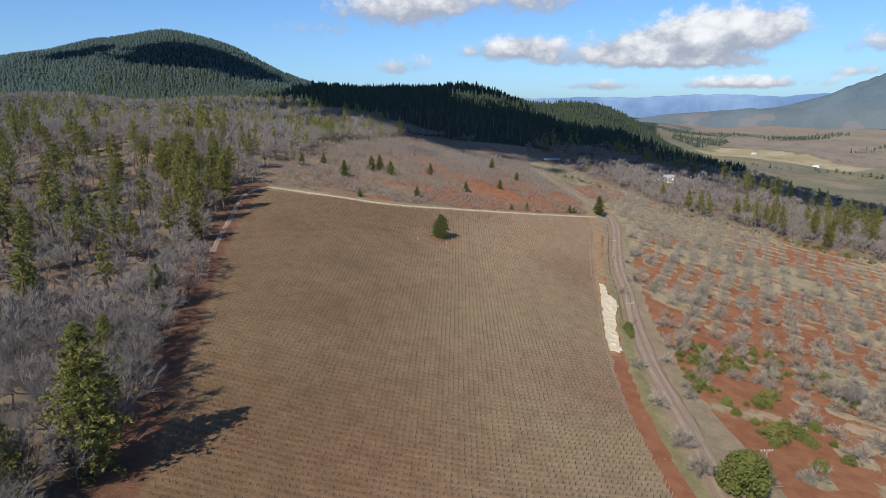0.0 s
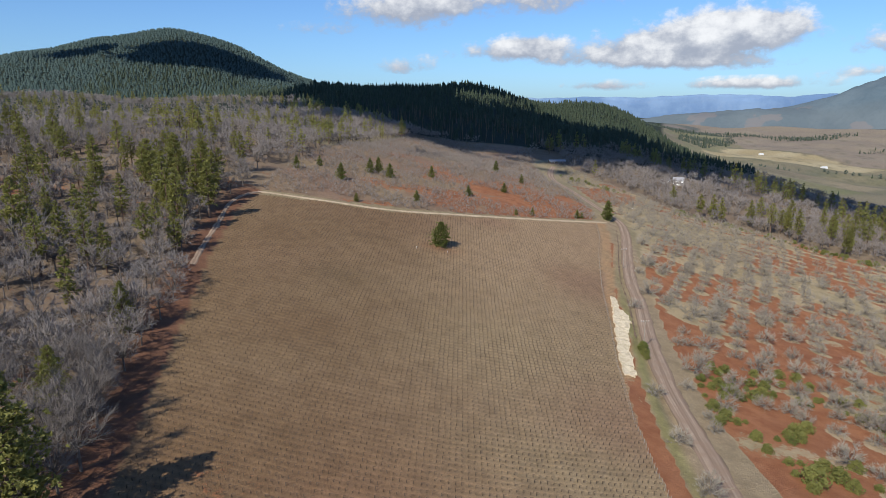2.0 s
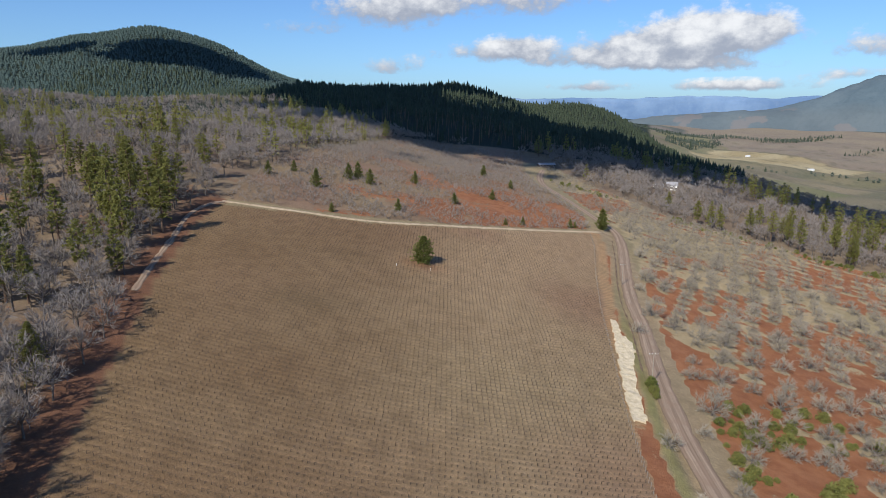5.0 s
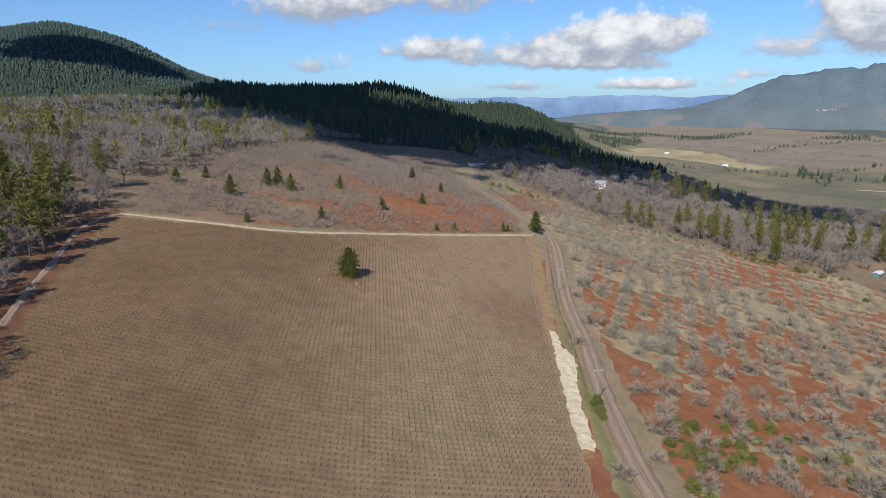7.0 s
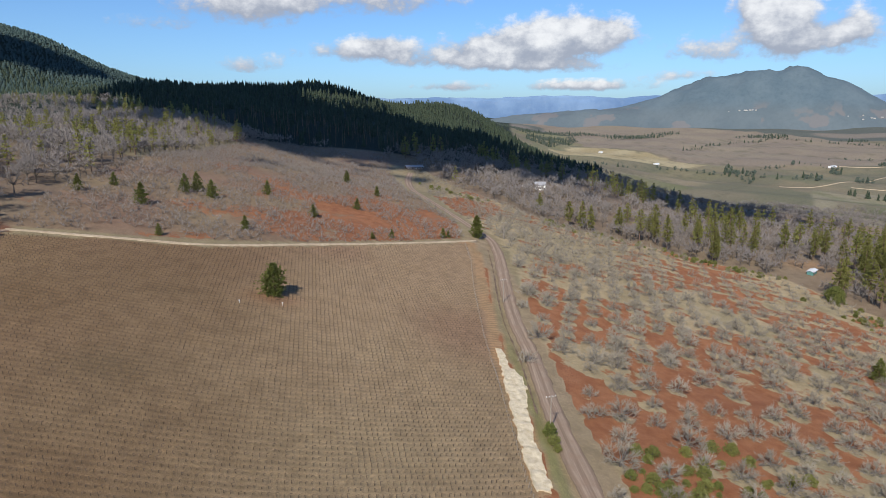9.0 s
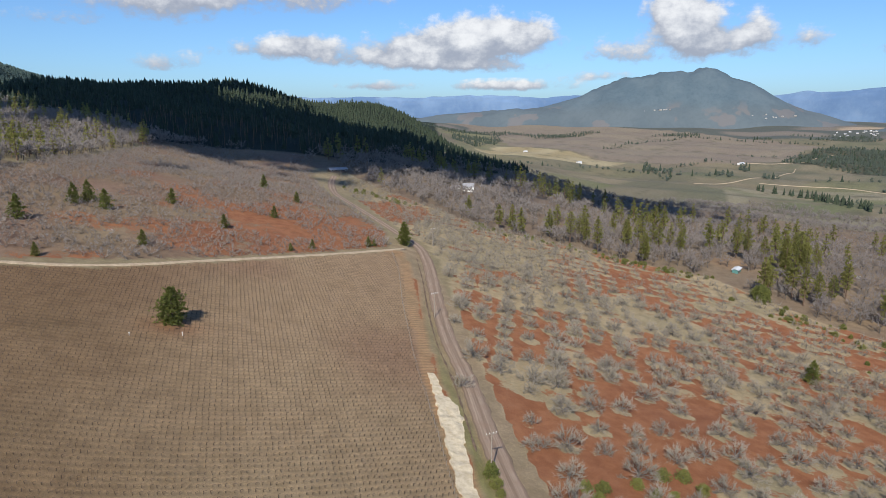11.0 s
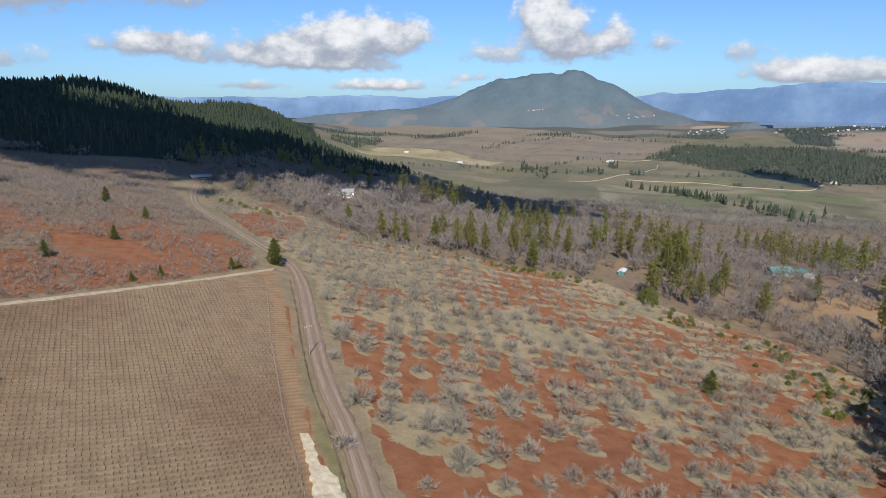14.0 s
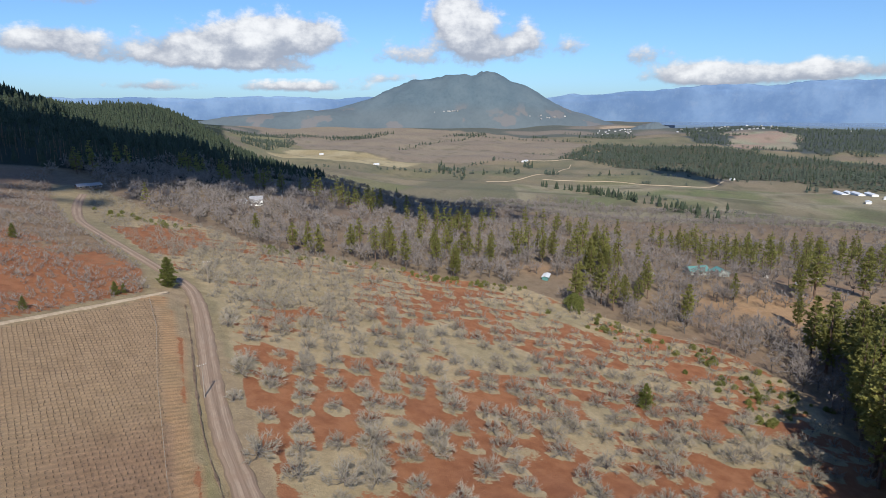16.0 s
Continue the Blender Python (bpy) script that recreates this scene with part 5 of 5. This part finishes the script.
for k, (x, y, s) in enumerate(((97, 160, 0.95), (102, 157, 0.9), (93.5, 157, 0.8), (99, 164, 0.85))):
    plant("bare_oak", OAKS[k % 5], x, y, rng.uniform(0, 360), s, "wide leafless dark grey oak at the edge of the orchard", "tree", tall=0.75)


# ---- the vineyard ----
def vine_data(rng):
    """A pruned vine: stout trunk and one thin cordon along the row."""
    V, F = [], []
    h = rng.uniform(0.62, 0.82)
    lean = rng.gauss(0, 0.07)
    prism(V, F, (0, 0, -0.1), (lean, rng.gauss(0, 0.04), h), 0.085, 0.060, 3)
    end = (lean + rng.uniform(0.35, 0.55), rng.gauss(0, 0.05), h + rng.uniform(-0.06, 0.08))
    prism(V, F, (lean, 0, h - 0.03), end, 0.045, 0.030, 3)
    return V, F


VINES = [(vine_data(random.Random(300 + k)), ([], [])) for k in range(8)]
rng = random.Random(31)
gi, gj = np.meshgrid(np.arange(-130, 130), np.arange(-115, 100))
ux, uy = gi.ravel() * VINE_STEP, gj.ravel() * ROW_STEP
vx, vy = ux - 10, uy + 200 + row_swing(ux - 10)
keep = inside(vx, vy, [(p[0] + 1.5, p[1]) for p in FIELD_LEFT] + [(p[0], p[1] - 1.5) for p in FIELD_BACK[1:]] + [(p[0] - 0.6, p[1]) for p in FIELD_RIGHT])
keep &= np.hypot(vx + 17.4, vy - 251) > 3.2
rr = np.random.RandomState(4)
keep &= rr.rand(len(vx)) > 0.015
vx, vy = vx[keep] + rr.normal(0, 0.06, keep.sum()), vy[keep] + rr.normal(0, 0.05, keep.sum())
order = np.argsort(np.hypot(vx - 10, vy - 165))
vineyard = tagged(new("vineyard"), "pruned leafless vines in straight rows on brown soil", "vineyard")
vine_meshes = []
for (V, F), _ in VINES:
    me = bpy.data.meshes.new("vine")
    me.from_pydata(V, [], F)
    me.materials.append(M_VINE)
    vine_meshes.append(me)
for k in order[:300]:
    ob = new("vine", vine_meshes[k % 8])
    ob.matrix_world = pose(vx[k], vy[k], float(ground(vx[k], vy[k])), 0, 0, rng.gauss(3, 8))
    ob.parent = vineyard
vines = joined("vine_rows", [(d, (M_VINE, M_VINE)) for d in VINES], [(vx[k], vy[k], rng.gauss(0.05, 0.12), rng.uniform(0.85, 1.12), int(k) % 8) for k in order[300:]], "long rows of pruned leafless vines", "vines")


# stakes at the rows' ends
V, F = [], []
prism(V, F, (0, 0, -0.2), (0.12, 0, 1.25), 0.06, 0.055, 5)
F.append((5, 6, 7, 8, 9))
stake = bpy.data.meshes.new("end_post")
stake.from_pydata(V, [], F)
stake.materials.append(M_POLE)
for j in range(-90, 90):
    y0 = 200 + j * ROW_STEP
    x0 = float(np.interp(y0, [p[1] for p in FIELD_RIGHT[::-1]], [p[0] for p in FIELD_RIGHT[::-1]])) - 0.3
    y1 = y0 + float(row_swing(x0))
    if 95 < y1 < 350:
        ob = new("end_post", stake)
        ob.matrix_world = pose(x0, y1, float(ground(x0, y1)), 0, 0, rng.gauss(0, 10))
        ob.parent = vineyard


def marker_stake(x, y):
    root = new("marker_stake")
    root.matrix_world = pose(x, y, float(ground(x, y)) - 0.05, 4, 0, 20)
    V, F = [], []
    prism(V, F, (0, 0, -0.2), (0, 0, 1.0), 0.06, 0.05, 6)
    mesh_object("stake", V, F, M_WHITE, root)
    part("flag_board", box(bmesh.new(), 0, 0.07, 0.65, 0.32, 0.04, 0.26, bevel=0.01), M_WHITE, root)
    tagged(root, "small white marker board on a stake between vine rows", "marker", "white markers in the vineyard")


for x, y in ((-25.9, 243.0), (-14.7, 245.5)):
    marker_stake(x, y)


# ---- hedgerows and farm tracks in the valley ----
hedge = []
for line in ([(727, 1656), (887, 1705), (1003, 1650), (1073, 1529), (1180, 1420)], [(1090, 990), (1080, 880), (1010, 730), (985, 640)], [(1653, 1879), (1851, 1838), (1984, 1842)], [(1249, 1675), (1445, 1768), (1483, 1668)], [(1400, 2300), (1700, 2500), (2000, 2550)], [(1900, 2700), (2100, 2350), (2250, 2050)], [(1330, 1260), (1480, 1130), (1560, 900)]):
    for p in resample(line, 13.0):
        if rng.random() < 0.75:
            hedge.append((p[0] + rng.gauss(0, 7), p[1] + rng.gauss(0, 7), rng.uniform(0, 6.28), rng.uniform(0.5, 1.2), rng.choice((0, 1, 2, 0, 1, 3))))
joined("hedgerow", BUSHY + SPIRES[:1], hedge, "dark hedgerow trees between the valley fields", "hedgerow")
joined("hedgerow", SPIRES, [(p[0] + rng.gauss(0, 6), p[1] + rng.gauss(0, 6), rng.uniform(0, 6.28), rng.uniform(0.7, 1.3), rng.randrange(3)) for p in resample([(1090, 1200), (1096, 1029), (1030, 918), (1005, 801), (920, 690), (852, 605)], 6.0) if rng.random() < 0.8], "line of dark firs at the edge of the valley meadows", "hedgerow")
for k, line in enumerate(([(1036, 1338), (1217, 1365), (1457, 1467), (1571, 1549)], [(1212, 1317), (1308, 1173), (1334, 1073), (1417, 974), (1510, 986)], [(1512, 1700), (1636, 1635), (1963, 1766)])):
    tagged(strip_mesh("road_%d" % (k + 4), line, 2.4, M_PALE, 1.0, 0.5), "pale farm track across the valley meadows", "track", kind="structure")

# ---- poles, houses ----
def utility_pole(x, y, h, turn):
    root = new("utility_pole")
    root.matrix_world = pose(x, y, float(ground(x, y)) - 0.2, 0, 0, turn)
    V, F = [], []
    prism(V, F, (0, 0, 0), (0, 0, h), 0.17, 0.11, 10)
    F.append(tuple(range(10, 20)))
    mesh_object("pole", V, F, M_POLE, root)
    part("crossarm", box(bmesh.new(), 0, 0.14, h - 0.55, 2.5, 0.12, 0.16, bevel=0.015), M_POLE, root)
    for sx in (-1.1, -0.45, 0.45, 1.1):
        V, F = [], []
        prism(V, F, (sx, 0.14, h - 0.40), (sx, 0.14, h - 0.24), 0.05, 0.075, 8)
        prism(V, F, (sx, 0.14, h - 0.24), (sx, 0.14, h - 0.12), 0.075, 0.03, 8)
        mesh_object("insulator", V, F, M_INSUL, root, "white glazed insulator")
    for s in (-1, 1):
        V, F = [], []
        prism(V, F, (0, 0.1, h - 1.2), (s * 0.75, 0.14, h - 0.5), 0.03, 0.03, 4)
        mesh_object("brace", V, F, M_POLE, root)
    return tagged(root, "weathered wooden utility pole with one crossarm", "utility pole", "utility poles along the road")


for x, y, h, turn in ((43.8, 190.5, 8.8, 8), (59.0, 277, 8.8, 12), (88, 374, 8.8, -10), (47.5, 108, 7.6, 5)):
    utility_pole(x, y, h, turn)


def gable(bm, sx, sy, base, rise, over, thick=0.18):
    """A pitched roof along x."""
    for s in (-1, 1):
        a = [(-sx / 2 - over, s * (sy / 2 + over), base - over * 2 * rise / sy), (sx / 2 + over, s * (sy / 2 + over), base - over * 2 * rise / sy), (sx / 2 + over, 0, base + rise), (-sx / 2 - over, 0, base + rise)]
        lo = [bm.verts.new(p) for p in a]
        hi = [bm.verts.new((p[0], p[1], p[2] + thick)) for p in a]
        bm.faces.new(lo)
        bm.faces.new(hi[::-1])
        for k in range(4):
            bm.faces.new((lo[k], lo[(k + 1) % 4], hi[(k + 1) % 4], hi[k]))
    return bm


def house(x, y, turn, sx, sy, wall_h, rise, wall, roof, label, windows=3, name="house", sink=0.3):
    root = new(name)
    root.matrix_world = pose(x, y, float(ground(x, y)) - sink, 0, 0, turn)
    bm = bmesh.new()
    box(bm, 0, 0, 0, sx, sy, wall_h)
    for s in (-1, 1):
        q = [bm.verts.new((s * sx / 2, -sy / 2, wall_h)), bm.verts.new((s * sx / 2, sy / 2, wall_h)), bm.verts.new((s * sx / 2, 0, wall_h + rise))]
        bm.faces.new(q if s > 0 else q[::-1])
    part("wall", bm, wall, root)
    part("roof", gable(bmesh.new(), sx, sy, wall_h, rise, 0.5), roof, root)
    for s in (-1, 1):
        for k in range(windows):
            wx = sx * ((k + 0.5) / windows - 0.5) + 0.4
            win = part("window", box(bmesh.new(), wx, s * (sy / 2 + 0.02), 1.3, 1.5, 0.08, 1.2, bevel=0.02), M_WHITE, root)
            part("pane", box(bmesh.new(), wx, s * (sy / 2 + 0.05), 1.4, 1.3, 0.06, 1.0), M_GLASS, win)
        part("door", box(bmesh.new(), sx * 0.05 * s - 1.4, s * (sy / 2 + 0.03), 0.3, 1.0, 0.08, 2.05, bevel=0.02), M_DARKWALL, root)
    return tagged(root, label, "house")


house(80, 620, 8, 15, 7, 2.6, 1.4, M_DARKWALL, M_ROOF, "long brown farmhouse with a grey roof", 5)
house(178, 569, -18, 8.5, 7, 4.4, 2.4, M_WHITE, M_ROOF, "white two-storey house with a grey roof among oaks", 3)
house(168, 572, 20, 7, 4.5, 2.4, 1.2, M_WHITE, M_ROOF, "low white outbuilding beside the white house", 2)
house(374, 344, -25, 13, 9, 3.2, 2.2, M_SAGE, M_TEAL, "sage house with a teal roof among pines", 3)
house(386, 335, 60, 9, 7, 3.0, 1.8, M_SAGE, M_TEAL, "sage wing of the house with a teal roof", 2)
house(271, 372, 35, 8, 3.2, 2.3, 0.5, M_TEAL, M_TIN, "small green trailer with a white roof", 2, name="trailer")
for x, y, s, turn in ((345, 355, 1.6, 20), (408, 318, 2.6, 50), (352, 330, 1.2, 0), (438, 300, 2.4, 10), (430, 330, 2.0, 70), (402, 296, 1.8, 35)):
    root = new("stored_vehicle_cover")
    root.matrix_world = pose(x, y, float(ground(x, y)) - 0.1, 0, 0, turn)
    bm = box(bmesh.new(), 0, 0, 0, s * 1.8, s, s * 0.75, bevel=s * 0.14)
    part("cover", bm, M_TARP, root)
    tagged(root, "pale weathered tarpaulin cover in a yard", "cover", "covers in the yard")


def far_building(x, y, turn, sx, sy, h):
    house(x, y, turn, sx, sy, h, h * 0.35, M_WHITE, M_TIN, "long white farm building on the valley floor", 2, name="farm_building", sink=1.0)


# places from azimuth and distance
for a, r, sx, sy, turn in ((41.7, 2270, 26, 12, 20), (64.6, 1690, 55, 13, 40), (65.6, 1660, 45, 13, 40), (66.4, 1650, 40, 13, 40), (65.2, 1720, 28, 12, 40), (66.0, 1540, 18, 10, 25), (29.0, 2080, 16, 9, 10), (24.6, 2450, 14, 8, 10), (57.6, 1860, 14, 8, 0), (67.2, 1600, 16, 9, 15)):
    far_building(-10 + r * math.sin(radians(a)), -5 + r * math.cos(radians(a)), turn, sx, sy, 5.0)
rng = random.Random(77)
for k in range(64):
    a, r = (rng.gauss(60.5, 2.6), rng.uniform(3380, 3600)) if k % 3 else (rng.gauss(50.5, 1.8), rng.uniform(3480, 3700))
    x, y = -10 + r * math.sin(radians(a)), -5 + r * math.cos(radians(a))
    root = new("town_house")
    root.matrix_world = pose(x, y, float(ground(x, y)) - 1, 0, 0, rng.uniform(0, 180))
    part("wall", box(bmesh.new(), 0, 0, 0, 10, 7, 4), M_TARP, root)
    part("roof", gable(bmesh.new(), 10, 7, 4, 2.0, 0.5), M_ROOF if rng.random() < 0.5 else M_TIN, root)
    tagged(root, "small pale house of the distant town", "house", "houses of the distant town")


# ---- distance: mountain, ranges, lake, passing clouds ----
def massif(name, az, r, wide, deep, profile, mat, label, rough=0.05, base=-60, seed=3):
    """A mountain seen far off. profile: (offset from -1 to 1, height in metres)."""
    nx, ny = 130, 36
    c, s = math.cos(radians(az)), math.sin(radians(az))
    verts, faces = [], []
    for j in range(ny + 1):
        v = 2 * j / ny - 1
        for i in range(nx + 1):
            u = 2 * i / nx - 1
            top = float(np.interp(u, [p[0] for p in profile], [p[1] for p in profile]))
            fold = sum(rough / (k + 1) * (float(vnoise(u * 9 * (k + 1), v * 5 * (k + 1), 1.0, seed + k)) - 0.5) for k in range(4))
            h = (top - base) * (math.cos(v * math.pi / 2) ** 1.3 + fold * 2.0 * math.cos(v * math.pi / 2) * min(1, (1 - abs(u)) * 4))
            x, y = u * wide, v * deep
            verts.append((-10 + (r + y) * s + x * c, -5 + (r + y) * c - x * s, base + h))
    for j in range(ny):
        for i in range(nx):
            k = j * (nx + 1) + i
            faces.append((k, k + 1, k + nx + 2, k + nx + 1))
    ob = mesh_object(name, verts, faces, mat, smooth_faces=True)
    return tagged(ob, label, "mountain", kind="structure")


mountain_mesh = massif("backdrop_mountain", 36.1, 4357, 1150, 420, ((-1, -20), (-0.82, 55), (-0.655, 85), (-0.484, 130), (-0.32, 210), (-0.22, 248), (-0.12, 275), (-0.03, 298), (0.04, 309), (0.106, 299), (0.173, 316), (0.27, 300), (0.406, 228), (0.537, 138), (0.67, 70), (0.82, 20), (1, -40)), M_HAZE, "broad wooded mountain beyond the valley, coloured blue-grey for haze", base=-90)
co = np.zeros(len(mountain_mesh.data.vertices) * 3)
mountain_mesh.data.vertices.foreach_get("co", co)
co = co.reshape(-1, 3)
look_az = np.degrees(np.arctan2(co[:, 0] - 20, co[:, 1] - 125))
look_el = np.degrees(np.arctan2(co[:, 2] - 67, np.hypot(co[:, 0] - 20, co[:, 1] - 125)))
slope = np.nonzero(np.hypot(co[:, 0] + 10, co[:, 1] + 5) < 4330)[0]
for k in range(16):
    a, e = (rng.gauss(36.2, 0.8), rng.gauss(-0.05, 0.08)) if k < 9 else (rng.uniform(43, 47), rng.gauss(-0.55, 0.08))
    p = co[slope[np.argmin((look_az[slope] - a) ** 2 + (look_el[slope] - e) ** 2)]]
    root = new("hill_house")
    root.matrix_world = pose(p[0] + rng.uniform(-6, 6), p[1] + rng.uniform(-6, 6), p[2] - 2.5, 0, 0, rng.uniform(0, 180))
    part("wall", box(bmesh.new(), 0, 0, 0, 11, 7, 5.5), M_TARP, root)
    part("roof", gable(bmesh.new(), 11, 7, 5.5, 1.8, 0.4), M_ROOF, root)
    tagged(root, "pale house on the foot of the wooded mountain", "house", "houses on the mountain's foot")
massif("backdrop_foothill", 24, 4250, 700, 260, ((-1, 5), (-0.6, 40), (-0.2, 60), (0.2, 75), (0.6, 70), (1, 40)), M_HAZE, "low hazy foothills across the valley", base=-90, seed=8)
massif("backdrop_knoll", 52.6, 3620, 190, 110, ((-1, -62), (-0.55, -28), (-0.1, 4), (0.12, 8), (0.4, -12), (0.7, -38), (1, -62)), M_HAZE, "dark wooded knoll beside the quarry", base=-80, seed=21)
massif("backdrop_range", 16, 4720, 1750, 60, ((-1, 120), (-0.5, 150), (-0.1, 150), (0.2, 165), (0.5, 150), (0.8, 185), (1, 150)), M_RANGE, "far mountain range coloured pale blue for haze", base=-60, seed=12)
massif("backdrop_range", 62, 4720, 1700, 60, ((-1, 150), (-0.6, 190), (-0.2, 225), (0.1, 235), (0.4, 250), (0.7, 240), (1, 230)), M_RANGE, "far mountain range behind the lake, coloured blue for haze", base=-60, seed=15)


def cloud(x, y, z, sx, sy, sz, turn, seed):
    """A flat-based cumulus of billows overhead."""
    rng = random.Random(seed)
    bm = bmesh.new()
    for k in range(26):
        a, r = rng.uniform(0, 6.283), math.sqrt(rng.random()) * 0.82
        s = rng.uniform(0.22, 0.42) * (1.15 - 0.5 * r)
        m = Matrix.Translation((r * math.cos(a) * sx, r * math.sin(a) * sy, rng.uniform(0, 0.3) * sz)) @ Matrix.Diagonal((s * sx, s * sy, s * sz * 1.4, 1))
        bmesh.ops.create_icosphere(bm, subdivisions=2, radius=1, matrix=m)
    for k in range(150):
        a, r = rng.uniform(0, 6.283), 0.86 + abs(rng.gauss(0, 0.16))
        s = rng.uniform(0.02, 0.055) * (1.5 - r * 0.5)
        m = Matrix.Translation((r * math.cos(a) * sx, r * math.sin(a) * sy, rng.uniform(0, 0.3) * sz)) @ Matrix.Diagonal((s * sx, s * sy, s * sx * 0.6, 1))
        bmesh.ops.create_icosphere(bm, subdivisions=1, radius=1, matrix=m)
    for v in bm.verts:
        p = v.co
        w = noise.noise_vector(p * 0.012 + Vector((seed, 0, 0))) * 0.12
        v.co = Vector((p.x + w.x * sx, p.y + w.y * sy, max(p.z + w.z * sz, 0)))
    me = bpy.data.meshes.new("cloud")
    bm.to_mesh(me)
    bm.free()
    me.materials.append(M_CLOUD)
    me.polygons.foreach_set("use_smooth", [True] * len(me.polygons))
    ob = new("backdrop_cloud", me)
    ob.matrix_world = pose(x, y, z, 0, 0, turn)
    return tagged(ob, "white cumulus cloud drifting over the hills", "cloud", kind="structure")


def cloud_over(x, y, z, sx, sy, turn, seed, up=900.0):
    """A cloud whose shade falls on that place."""
    k = (up - z) / TO_SUN.z
    cloud(x + TO_SUN.x * k, y + TO_SUN.y * k, up, sx, sy, 90, turn, seed)


cloud_over(60, 930, 50, 300, 380, 0, 2)
cloud_over(300, 850, 0, 280, 270, 10, 4)
cloud_over(110, 740, 20, 190, 130, 10, 8)
cloud_over(-190, 1180, 90, 190, 210, 20, 3)
cloud_over(-90, 1380, 100, 230, 170, 20, 9)
cloud_over(-800, 1960, 190, 240, 110, 10, 5, 1100.0)
cloud_over(-1160, 1990, 200, 130, 40, 10, 6, 1100.0)
cloud_over(1560, 1120, -100, 190, 60, 60, 10, 1100.0)


# the lake below the far range
def lake():
    bm = bmesh.new()
    shore = ((53, 3900), (54.5, 3680), (58, 3640), (63, 3640), (70, 3650), (80, 3660), (80, 4700), (65, 4700), (53, 4700))
    ring = [bm.verts.new((-10 + r * math.sin(radians(a)), -5 + r * math.cos(radians(a)), 0)) for a, r in shore]
    bm.faces.new(ring)
    made = bmesh.ops.extrude_face_region(bm, geom=list(bm.faces))
    for v in made["geom"]:
        if isinstance(v, bmesh.types.BMVert):
            v.co.z -= 60
    bmesh.ops.recalc_face_normals(bm, faces=list(bm.faces))
    me = bpy.data.meshes.new("water")
    bm.to_mesh(me)
    bm.free()
    me.materials.append(M_WATER)
    ob = new("water", me)
    ob.location.z = -8
    return tagged(ob, "pale blue lake at the foot of the far range", "lake", kind="structure")


lake()
